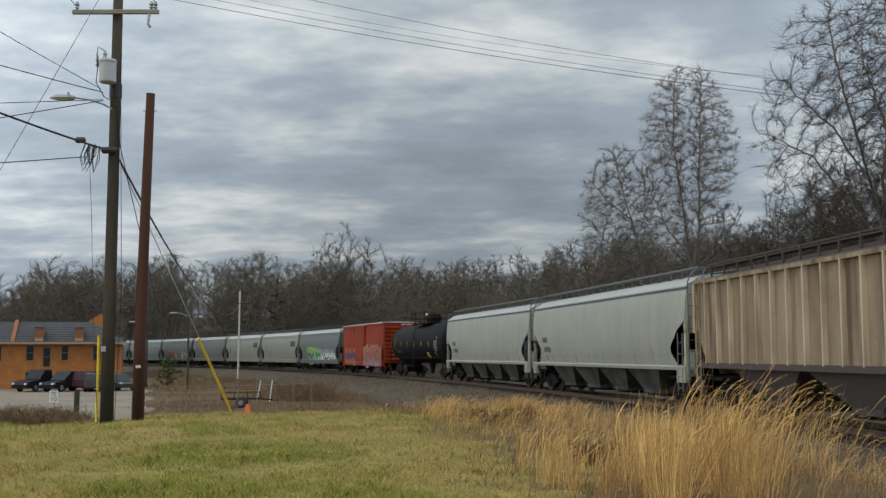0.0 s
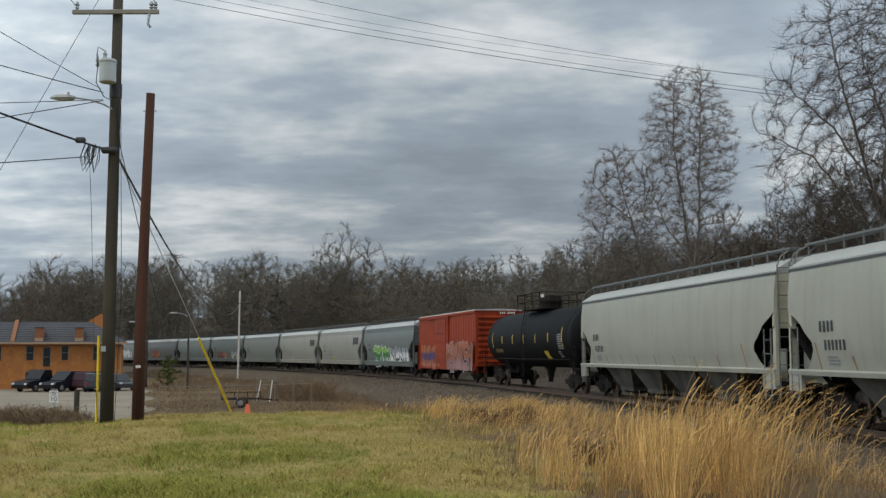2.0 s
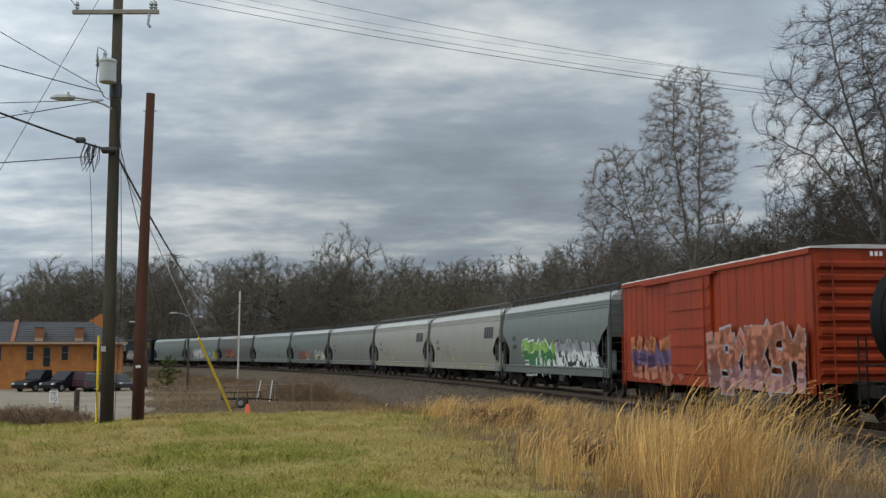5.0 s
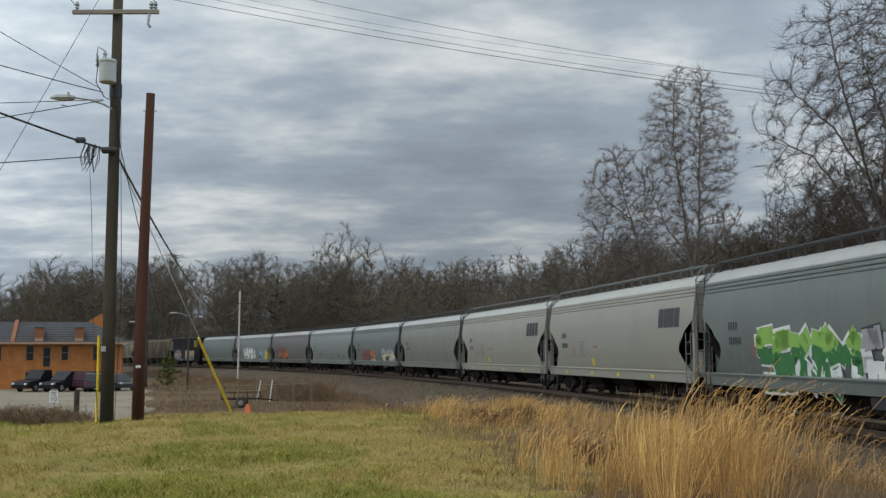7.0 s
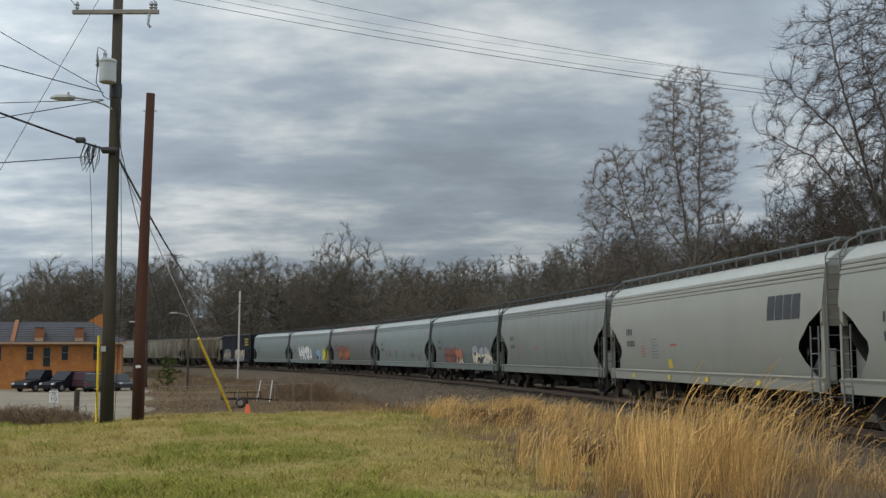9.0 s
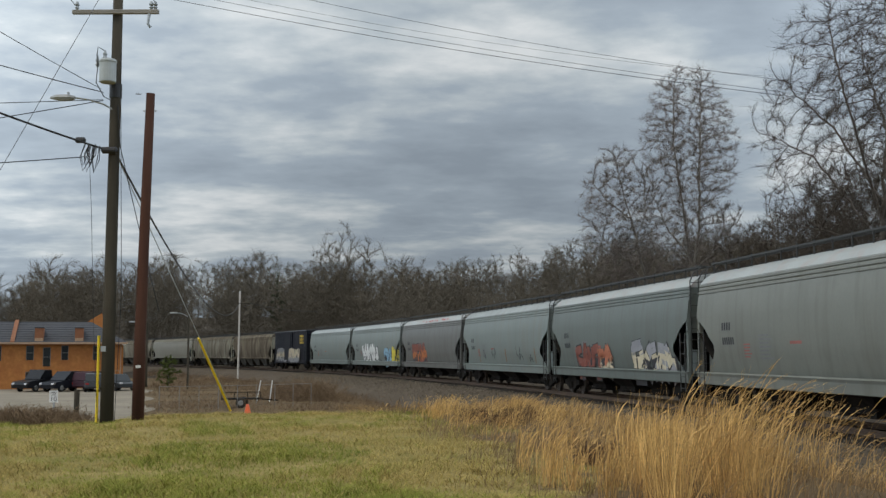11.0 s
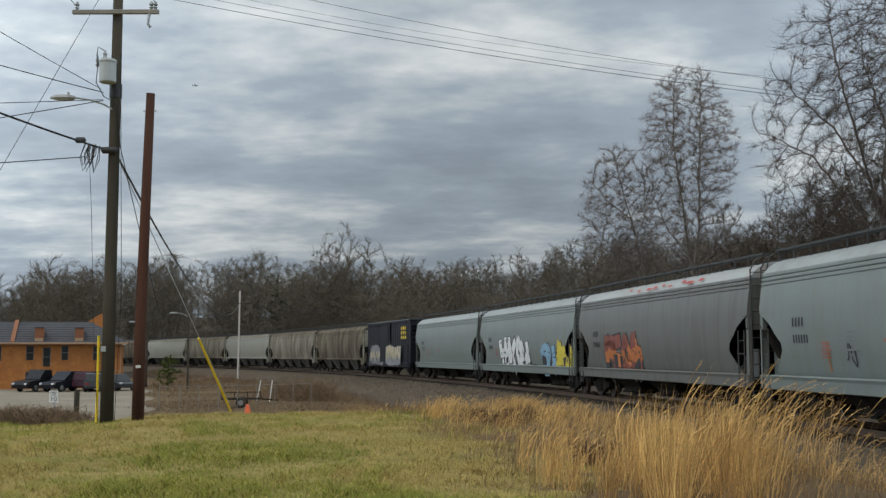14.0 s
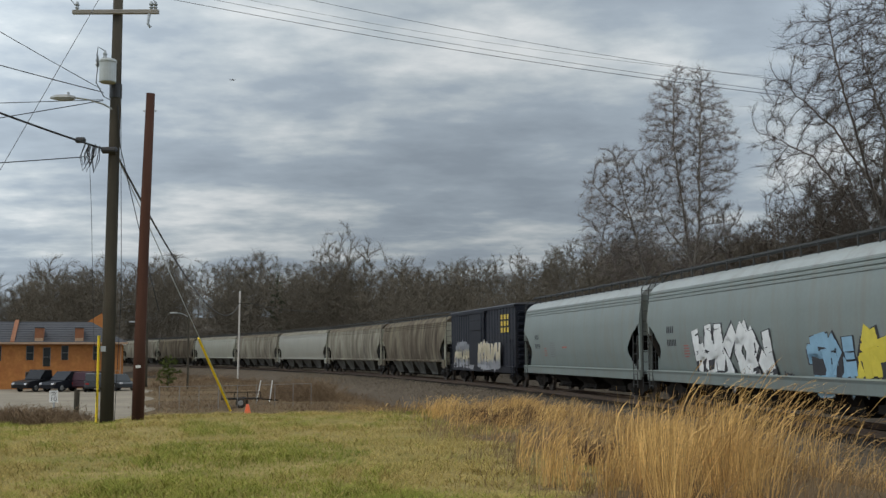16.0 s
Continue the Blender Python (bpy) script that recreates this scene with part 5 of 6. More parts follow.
def tuft_stems(spots, seed, lean=.22, plume=.5, wide=1.0):
    """Tufts of broom sedge at rows of (x, y, stems, height, radius): stiff stems fanning from one root, their tips nodding downwind."""
    rnd = np.random.RandomState(seed)
    base, root = [], []
    for x, y, n, h, r in spots:
        o = rnd.normal(0, r, (n, 2))
        base.append(np.concatenate([np.array([[x, y]]) + o, np.asarray(ground_z(x + o[:, 0], y + o[:, 1]))[:, None] - .03], 1))
        hh = h * rnd.uniform(.45, 1.0, n) ** .8
        root.append(np.concatenate([o * 1.1 + rnd.normal(0, .11, (n, 2)), hh[:, None]], 1))
    p, k = np.concatenate(base), np.concatenate(root)
    n, h = len(p), k[:, 2]
    wind = lean * rnd.uniform(.2, 1.2, n)
    nod = np.where(rnd.rand(n) < plume, rnd.uniform(.25, .75, n), rnd.uniform(0, .12, n))
    ts = np.array([0, .35, .62, .8, .91, 1.0])
    path = []
    for t in ts:
        e = max(0.0, (t - .55) / .45)
        off = np.stack([k[:, 0] * t + wind * t ** 1.6 + nod * e ** 1.6 * .38, k[:, 1] * t, t - nod * e ** 2.2 * .2], 1)
        path.append(p + off * h[:, None])
    path = np.stack(path, 1)
    head = (nod > .2)[:, None]
    wid = np.where(head, np.array([[.0022, .0022, .002, .0042, .0045, .001]]), np.array([[.0026, .0026, .0022, .0018, .0013, .0006]])) * wide * rnd.uniform(.7, 1.35, (n, 1))
    a = rnd.uniform(-.9, .9, n)
    side = np.stack([np.cos(a), np.sin(a), np.zeros(n)], 1)
    o = side[:, None, :] * wid[:, :, None]
    V = np.stack([path - o, path + o], 2).reshape(-1, 3)
    i = np.arange(n)[:, None] * 12
    F = split_quads(np.concatenate([i + np.array([[2 * j, 2 * j + 1, 2 * j + 3, 2 * j + 2]]) for j in range(5)], 0))
    # feathery spikelets on the nodding heads
    m = np.repeat(np.nonzero(head[:, 0])[0], 7)
    t = rnd.rand(len(m), 1)
    s0 = path[m, 3] + (path[m, 5] - path[m, 3]) * t
    d = path[m, 5] - path[m, 3]
    s1 = s0 + d * rnd.uniform(.15, .4, (len(m), 1)) + rnd.normal(0, .02, (len(m), 3)) - np.array([0, 0, .012])
    w = np.full((len(m), 1), .0028 * wide)
    sv, sf = spikes(np.concatenate([s0, s1, w, w], 1))
    return np.concatenate([V, sv]), np.concatenate([F, sf + len(V)])


def sedge_patch(name, label, pts, hmin, hmax, material, seed, wind=.5, plume=True):
    """Loose stems that arch over in one wind."""
    rnd = np.random.RandomState(seed)
    n = len(pts)
    h = rnd.uniform(hmin, hmax, n) * rnd.uniform(.7, 1, n)
    az = rnd.normal(.1, .75, n)
    d = np.stack([np.cos(az), np.sin(az) * .8, np.zeros(n)], 1)
    b = (wind * rnd.uniform(.15, 1.0, n))[:, None]
    jitter = rnd.normal(0, .14, (n, 2)) * np.where(rnd.rand(n, 1) < .25, 2.6, 1)
    tilt = np.concatenate([jitter, np.zeros((n, 1))], 1)
    ts = np.array([0, .3, .55, .78, 1.0])
    up = np.array([[0, 0, 1.]])
    path = []
    for t in ts:
        path.append(pts + up * (h * (t - .22 * t ** 3))[:, None] * (1 - .25 * b * t ** 2) + d * b * (h * t ** 2.4)[:, None] * .8 + tilt * (h * t)[:, None])
    path = np.stack(path, 1)
    wid = np.array([.003, .003, .0028, .005 if plume else .0024, .001])
    sa = rnd.uniform(0, 6.28, n)
    side = np.stack([np.cos(sa), np.sin(sa) * .3, np.zeros(n)], 1)
    V = np.stack([path - side[:, None, :] * wid[None, :, None], path + side[:, None, :] * wid[None, :, None]], 2).reshape(-1, 3)
    k = np.arange(n)[:, None] * 10
    F = np.concatenate([k + np.array([[2 * i, 2 * i + 1, 2 * i + 3, 2 * i + 2]]) for i in range(4)], 0)
    tagged(new(name, mesh_np(name, V, F, material)), label, "grass", kind="stuff")


def clumps(n, count, spread, inside, seed):
    """Points gathered in tufts within a region."""
    rnd = np.random.RandomState(seed)
    out = []
    while len(out) < n:
        c = inside(rnd)
        m = rnd.randint(count // 2, count)
        for _ in range(m):
            out.append((c[0] + rnd.normal(0, spread), c[1] + rnd.normal(0, spread)))
    a = np.array(out[:n])
    return np.stack([a[:, 0], a[:, 1], np.asarray(ground_z(a[:, 0], a[:, 1]))], 1)


def build_sedge():
    def strip(ylo, yhi, qlo, qhi):
        def f(rnd):
            y = rnd.uniform(ylo, yhi)
            base = CX + math.sqrt(RC ** 2 - (y - CY) ** 2)
            return base + rnd.uniform(qlo, qhi), y
        return f
    rnd = random.Random(31)

    def area(count, x0, x1, y0, y1, n, h, r):
        out = []
        for _ in range(count):
            k = rnd.uniform(.55, 1.15)
            out.append((rnd.uniform(x0, x1), rnd.uniform(y0, y1), int(n * k), h * rnd.uniform(.72, 1.1), r * rnd.uniform(.7, 1.3)))
        return out

    def along(count, y0, y1, q0, q1, n, h, r):
        out = []
        f = strip(y0, y1, q0, q1)
        for _ in range(count):
            x, y = f(rnd)
            k = rnd.uniform(.5, 1.3)
            out.append((x, y, int(n * k), h * rnd.uniform(.6, 1.15), r * rnd.uniform(.7, 1.4)))
        return out

    def sedge(label, spots, seed, material=SEDGE, **kw):
        tagged(new("broom_sedge", mesh_np("broom_sedge", *tuft_stems(spots, seed, **kw), material)), label, "grass", kind="stuff")
    sedge("dense stand of tall golden broom sedge on the bank", area(34, 2.05, 3.4, 10.8, 13.6, 50, 1.1, .085), 1, lean=.05, plume=.16)
    sedge("single golden sedge tufts at the edge of the lawn", area(9, .95, 1.9, 11.6, 14.5, 42, .85, .06), 2, lean=.16, plume=.2)
    sedge("loose golden sedge tufts between the lawn and the ballast", area(34, 1.8, 4.2, 13.4, 18.5, 22, .58, .08), 3, lean=.08, plume=.3)
    sedge("tallest golden sedge with plumes nodding downwind", area(26, 3.5, 6.4, 12.6, 17.0, 13, 1.22, .07), 4, lean=.22, plume=.6)
    sedge("golden sedge plumes standing before the track", area(13, 2.9, 4.6, 13.0, 15.5, 12, 1.5, .06), 5, lean=.2, plume=.7)
    sedge("short golden sedge along the top of the bank", along(95, 22, 41, -11.6, -8.6, 34, .5, .12), 6, lean=.2, plume=.25, wide=1.3)
    sedge("thin golden sedge on the slope to the ballast", along(130, 16, 36, -9.4, -5.6, 20, .5, .11), 7, lean=.25, plume=.25, wide=1.1)
    sedge("sparse golden sedge in the edge of the ballast", along(46, 13, 24, -7.2, -4.4, 13, .75, .08), 8, lean=.35, plume=.5)
    sedge_patch("fallen_sedge", "fallen pale sedge stems lying among the tufts", clumps(2200, 9, .2, strip(11, 28, -11.4, -5.6), 21), .3, .9, SEDGE, 22, 1.6, False)
    sedge_patch("broom_sedge", "short golden sedge along the foot of the ballast", clumps(4200, 30, .4, strip(36, 70, -10.2, -6.0), 15), .12, .45, SEDGE, 16, .5)
    sedge_patch("dead_grass", "short brown dead grass on the ballast shoulder", clumps(10000, 40, .5, strip(34, 150, -8.5, -5.0), 17), .12, .5, SEDGE_D, 18, .4, False)
    sedge_patch("dead_stalks", "brown dead weed stalks in the sedge", clumps(17000, 50, .35, strip(11, 40, -11.9, -6.4), 7), .08, .42, SEDGE_D, 8, .7, False)


def brush(name, label, spots, seed, material, width=.011):
    """Leafless scrub: sprays of fine stems rising from many roots; spots are rows of (x, y, radius, height, stems)."""
    rnd = np.random.RandomState(seed)
    segs = []
    for x, y, rad, h, n in spots:
        a, r = rnd.uniform(0, 6.28, n), rad * np.sqrt(rnd.rand(n))
        px, py = x + r * np.cos(a), y + r * np.sin(a)
        p = np.stack([px, py, np.asarray(ground_z(px, py)) - .05], 1)
        d = np.stack([rnd.normal(0, .35, n), rnd.normal(0, .35, n), np.ones(n)], 1)
        hh = h * rnd.uniform(.35, 1, n)[:, None] * np.sqrt(np.maximum(.15, 1 - (r / rad) ** 2))[:, None]
        m = p + d * hh * .5
        e = m + (d + np.concatenate([rnd.normal(0, .5, (n, 2)), np.zeros((n, 1))], 1)) * hh * .5
        w = np.full((n, 1), width)
        segs.append(np.concatenate([p, m, w, w * .8], 1))
        segs.append(np.concatenate([m, e, w * .8, w * .3], 1))
        for k in range(3):
            t = rnd.uniform(.3, .9, (n, 1))
            o = p + (e - p) * t
            g = o + np.stack([rnd.normal(0, .3, n), rnd.normal(0, .3, n), rnd.uniform(.05, .4, n)], 1) * hh * .8
            segs.append(np.concatenate([o, g, w * .7, w * .3], 1))
    v, f = blades(np.concatenate(segs))
    tagged(new(name, mesh_np(name, v, f, material)), label, "brush", kind="stuff")


def build_brush():
    rnd = random.Random(6)
    spots = []
    # scrub in the hollow between the lot and the railway
    for _ in range(300):
        y = rnd.uniform(50, 185)
        x0, x1 = -.255 * y, CX + math.sqrt(RC ** 2 - (y - CY) ** 2) - 6.5
        x = rnd.uniform(x0, x1)
        spots.append((x, y, rnd.uniform(1.0, 2.6), rnd.uniform(.35, 1.25), 36))
    spots += [(-9.5 + rnd.uniform(-2, 2), 82 + rnd.uniform(-5, 5), 1.8, 1.9, 260) for _ in range(7)]
    brush("scrub", "brown leafless scrub in the hollow beside the railway", spots, 3, SCRUB)
    brush("dead_bramble", "dark reddish-brown dead brambles in the sedge", [(1.1 + rnd.uniform(-.6, .9), 24.5 + rnd.uniform(-1.5, 1.8), .5, .4, 200) for _ in range(12)]
          + [(1.9 + rnd.uniform(-.3, .9), 16.5 + rnd.uniform(-1.4, 1.4), .3, .4, 110) for _ in range(10)], 9, SCRUB_D, .004)
    brush("roadside_scrub", "reddish brown scrub at the edge of the lot", [(-14.6 + rnd.uniform(-2.2, 1.8), 38.5 + rnd.uniform(-1.5, 1.5), 1.2, .85, 300) for _ in range(14)], 4, SCRUB)
    far = []
    for k in range(170):
        s = rnd.uniform(-230, 30)
        x, y, _ = arc(s, rnd.uniform(6.5, 40))
        far.append((x, y, rnd.uniform(1.5, 4.0), rnd.uniform(2.0, 4.5), 70))
    mid = []
    while len(mid) < 330:
        y = rnd.uniform(150, 360)
        x = y * rnd.uniform(-.46, .3)
        if float(lateral(x, y)) > 14:
            mid.append((x, y, rnd.uniform(2.5, 5.0), rnd.uniform(4.0, 9.0), 50))
    brush("woodland_edge", "brown leafless saplings under the far woods", mid, 12, TWIG, .034)
    brush("thicket", "tangled brown thicket along the far side of the railway", far, 5, TWIG)


SCRUB_D = mat("dark_bramble_stems", (0.12, 0.07, 0.045), .95, spec=.08, alt=(0.07, 0.045, 0.03), scale=.5, amount=.8, bump=0, island=.3)
SCRUB = mat("brown_scrub_stems", (0.155, 0.108, 0.07), .95, spec=.08, alt=(0.25, 0.175, 0.105), scale=.3, amount=.8, bump=0, island=.3)
build_grass()
build_sedge()
build_brush()


# ---- poles and wires ----
POLE_GREY = mat("weathered_grey_pole", (0.078, 0.066, 0.05), .9, spec=.1, alt=(0.038, 0.036, 0.028), scale=1.2, amount=.8, fine=30, bump=.6, bump_scale=20, stretch=(3, 3, .35), streak=(.05, .05, .04), streak_amount=.4)
POLE_RED = mat("reddish_brown_pole", (0.092, 0.043, 0.030), .85, spec=.1, alt=(0.04, 0.022, 0.017), scale=1.0, amount=.8, bump=.5, bump_scale=20, stretch=(3, 3, .3))
POLE_PALE = mat("pale_pole", (0.55, 0.51, 0.46), .85, bump=.3)
METAL = mat("galvanised_fitting", (0.42, 0.44, 0.45), .5, .3)
PORCELAIN = mat("grey_porcelain", (0.33, 0.36, 0.38), .3)
RUBBER = mat("black_cable", (0.018, 0.018, 0.02), .6, bump=0)
GUARDY = mat("yellow_plastic_guard", (0.85, 0.60, 0.01), .45, bump=0)


def cable(name, label, a, b, sag, r, material=None, n=18):
    a, b = Vector(a), Vector(b)
    pts = [a.lerp(b, i / n) - Vector((0, 0, sag * 4 * (i / n) * (1 - i / n))) for i in range(n + 1)]
    ob = part(name, Geo().tube(pts, r, 5), material or RUBBER)
    tagged(ob, label, "cable")
    return ob


def build_poles():
    p = thing("utility_pole", "weathered grey wooden utility pole with crossarm and transformer", "utility pole", "", pose(-8.04, 27, .3))
    part("shaft", Geo().tube([(0, 0, -.9), (.01, 0, 3), (.03, 0, 7), (.04, 0, 11.2)], .165, 18, .115), POLE_GREY, p, smooth=True)
    arm = part("crossarm", Geo().block(-1.03, 1.09, -.2, -.1, 9.87, 9.97, .012), mat("silvered_crossarm", (.27, .25, .22), .9, bump=.4), p)
    for x in (-.92, 1.0, .9):
        prof = [(0, .02), (.04, .055), (.08, .03), (.12, .06), (.17, .04), (.2, .025)]
        part("insulator", Geo().lathe(prof, "z", 12, (x, -.15, 9.98)), PORCELAIN, arm)
    part("cutout", Geo().tube([(.86, -.17, 9.86), (.84, -.2, 9.6), (.9, -.2, 9.52)], .035, 8), PORCELAIN, arm)
    tr = part("transformer", Geo().lathe([(8.10, .17), (8.12, .2), (8.58, .2), (8.61, .215), (8.64, .215), (8.68, .17), (8.70, .05)], "z", 20, (-.07, -.34, 0)), mat("pale_transformer_paint", (.42, .45, .45), .5), p, smooth=False)
    part("bushing", Geo().lathe([(8.66, .03), (8.72, .06), (8.76, .035), (8.81, .055), (8.86, .03), (8.90, .02)], "z", 12, (-.14, -.36, 0)), PORCELAIN, tr)
    part("arrester", Geo().lathe([(8.50, .03), (8.55, .05), (8.6, .03), (8.66, .05), (8.72, .03), (8.78, .02)], "z", 10, (-.33, -.33, 0)), PORCELAIN, tr)
    part("jumper", Geo().tube([(-.14, -.36, 8.88), (-.3, -.4, 8.98), (-.34, -.36, 8.78), (-.30, -.4, 8.5), (-.33, -.4, 8.1), (-.2, -.2, 7.8), (-.05, -.18, 7.72)], .011, 5), RUBBER, tr)
    lamp = part("lamp_arm", Geo().tube([(.0, -.1, 7.5), (-.22, -.14, 7.62), (-.55, -.2, 7.72), (-.95, -.3, 7.76)], .022, 8), METAL, p)
    part("lamp_head", Geo().loft([[(x, -.32 + y * s, 7.74 + z * s) for y, z in ((-.11, 0), (-.08, .07), (.08, .07), (.11, 0), (.07, -.06), (-.07, -.06))]
                                  for x, s in ((-.85, .5), (-1.0, 1), (-1.3, .9), (-1.45, .3))]), mat("pale_lamp_housing", (.36, .37, .37), .5), lamp)
    part("photocell", Geo().lathe([(7.81, .03), (7.88, .03), (7.89, .01)], "z", 10, (-1.02, -.32, 0)), METAL, lamp)
    part("splice_case", Geo().lathe([(-.2, .03), (-.16, .085), (.16, .085), (.2, .03)], "x", 12, (-.02, -.22, 6.47)), RUBBER, p)
    part("cable_bundle", Geo().lathe([(-.14, .03), (-.1, .075), (.08, .075), (.12, .03)], "x", 12, (-.72, -.22, 6.72)), RUBBER, p)
    g = Geo()
    rnd = random.Random(2)
    for k in range(9):
        x = -.55 + rnd.uniform(-.08, .2)
        d, w = rnd.uniform(.35, .72), rnd.uniform(.05, .14)
        g.tube([(x, -.22, 6.62), (x - w, -.24, 6.62 - d * .5), (x - w * .3, -.25, 6.62 - d), (x + w, -.24, 6.62 - d * .55), (x + .1, -.22, 6.58)], .011, 5)
    part("coiled_drop_wire", g, RUBBER, p)["kind"] = "stuff"
    part("cable_guard", Geo().tube([(-.21, -.1, -.1), (-.2, -.1, 2.0)], .032, 10), GUARDY, p, "yellow plastic guy guard")
    part("pole_tag", Geo().block(-.12, .0, -.2, -.185, 1.62, 1.75, .005), METAL, p)
    part("down_wire", Geo().tube([(.15, -.05, 8.9), (.2, -.06, 7.0), (.3, -.05, 3), (.2, -.05, -.05)], .008, 5), RUBBER, p)
    part("drop_wire", Geo().tube([(.12, -.1, 7.6), (.2, -.1, 6.6), (.42, -.1, 5.7), (.75, 0, 4.3), (1.05, .6, 2.6)], .011, 5), RUBBER, p)
    part("hanging_wire", Geo().tube([(-.5, -.22, 6.3), (-.42, -.22, 5.0), (-.3, -.2, 2.2), (-.18, -.12, -.05)], .006, 5), RUBBER, p)
    part("dark_band", Geo().lathe([(7.8, .150), (8.15, .150)], "z", 18, (.033, 0, 0)), RUBBER, p)

    b = thing("wooden_pole", "bare reddish-brown wooden pole with no crossarm", "pole", "", pose(-7.3, 27, .28))
    part("shaft", Geo().tube([(0, 0, -.9), (.02, 0, 2), (.08, 0, 5), (.15, 0, 7.93)], .155, 18, .105), POLE_RED, b, smooth=True)
    part("through_bolt", Geo().tube([(-.02, 0, 7.5), (.3, 0, 7.5)], .015, 6), METAL, b)
    part("pole_tag", Geo().block(-.03, .09, -.16, -.15, 1.25, 1.31, .003), mat("pale_tag", (.6, .6, .58), .5), b)

    far = thing("utility_pole", "pale distant wooden utility pole beside the railway", "utility pole", "", pose(-25.5, 140, -1.2))
    part("shaft", Geo().tube([(0, 0, -.3), (.1, 0, 10.9)], .13, 10, .1), POLE_PALE, far)
    part("crossarm", Geo().block(-.2, 1.6, -.1, 0, 9.3, 9.42, .02), POLE_GREY, far)
    for i, (x, y, h) in enumerate(((-23.8, 105, 7.0), (-29.5, 112, 6.4))):
        s = thing("street_lamp", "grey street lamp on a plain pole by the car park", "street lamp", "street lamps", pose(x, y, float(ground_z(x, y))))
        part("pole", Geo().tube([(0, 0, -.3), (0, 0, h)], .11, 10, .08), POLE_GREY, s)
        a = part("lamp_arm", Geo().tube([(0, 0, h - .3), (-.6, -.1, h), (-1.1, -.2, h + .08)], .035, 6), METAL, s)
        part("lamp_head", Geo().loft([[(xx, -.2 + yy * k, h + .06 + zz * k) for yy, zz in ((-.14, 0), (-.1, .09), (.1, .09), (.14, 0), (.09, -.07), (-.09, -.07))]
                                      for xx, k in ((-1.0, .5), (-1.2, 1), (-1.6, .9), (-1.8, .3))]), MATS["pale_lamp_housing"], a)
    guy = thing("guy_wire", "steel guy wire with a yellow plastic guard", "guy wire")
    part("wire", Geo().tube([(-8.0, 27.1, 6.75), (-6.83, 36, .3)], .012, 5), METAL, guy)
    part("guard", Geo().tube([(-7.23, 33.2, 2.32), (-6.81, 36.15, .05)], .036, 10), GUARDY, guy)

    kx, kz = -8.05, 6.78
    cable("telephone_cable", "thick black telephone cable sagging between poles", (-8.2, 26.8, 6.8), (-12.7, 21.1, 8.25), .12, .026)
    cable("telephone_cable", "black telephone cable running to a far pole", (-8.0, 27.1, 6.75), (-25.4, 140, 8.2), 2.6, .03)
    cable("service_wire", "dark wire from the far pole into the woods", (-24.0, 140, 8.2), (-17.0, 152, 7.6), .3, .03)
    cable("service_wire", "thin black service drop wire", (-8.6, 26.8, 6.62), (-12.04, 21.0, 5.27), .02, .012)
    cable("service_wire", "thin black overhead service wire", (-8.25, 26.8, 8.2), (-12.5, 21.2, 8.6), .05, .012)
    cable("service_wire", "thin black overhead service wire", (-8.3, 26.8, 8.28), (-12.5, 21.2, 10.45), .05, .009)
    cable("service_wire", "thin black overhead service wire", (-8.25, 26.8, 8.0), (-12.5, 21.2, 5.75), .02, .011)
    cable("service_wire", "thin grey overhead service wire", (-8.25, 26.8, 8.02), (-12.5, 21.2, 6.6), .02, .009)
    cable("guy_strand", "thin steel guy strand", (-8.34, 26.9, 10.75), (-10.2, 22.8, 3.6), 0, .007, RUBBER)
    cable("power_line", "thin grey overhead power conductor", (-9.0, 26.8, 10.38), (-9.1, 20.0, 11.8), .05, .009)
    cable("power_line", "thin grey overhead power conductor", (-7.0, 26.8, 10.38), (-7.2, 20.0, 11.8), .05, .009)
    # conductors crossing the sky towards the far side of the railway
    for a, b, r in (((-16.5, 60, 21.6), (22.4, 60, 15.3), .015), ((-15.0, 60, 21.75), (22.7, 62, 16.0), .012), ((-9.0, 58, 21.0), (22.6, 62, 16.7), .011), ((-12.2, 60, 21.55), (17.5, 60, 16.85), .008)):
        cable("power_line", "overhead power conductor crossing the railway", a, b, .45, r)


build_poles()


# ---- brick building and car park ----
BRICK = mat("orange_brick", (0.46, 0.195, 0.065), .9, spec=.1, alt=(0.33, 0.13, 0.048), scale=1.2, amount=.8, fine=3.5, fine_amount=.55, bump=.5, bump_scale=24)
SHINGLE = mat("dark_slate_shingle", (0.045, 0.047, 0.055), .85, alt=(0.075, 0.075, 0.08), scale=3, amount=.7, stretch=(1, 1, 3), bump=.4)
TRIMW = mat("pale_painted_trim", (0.40, 0.26, 0.16), .6)
ASPHALT = mat("worn_pale_asphalt", (0.27, 0.235, 0.185), .9, spec=.08, alt=(0.18, 0.155, 0.12), scale=.25, amount=.8, fine=6, bump=.3)
GLASS = glass()


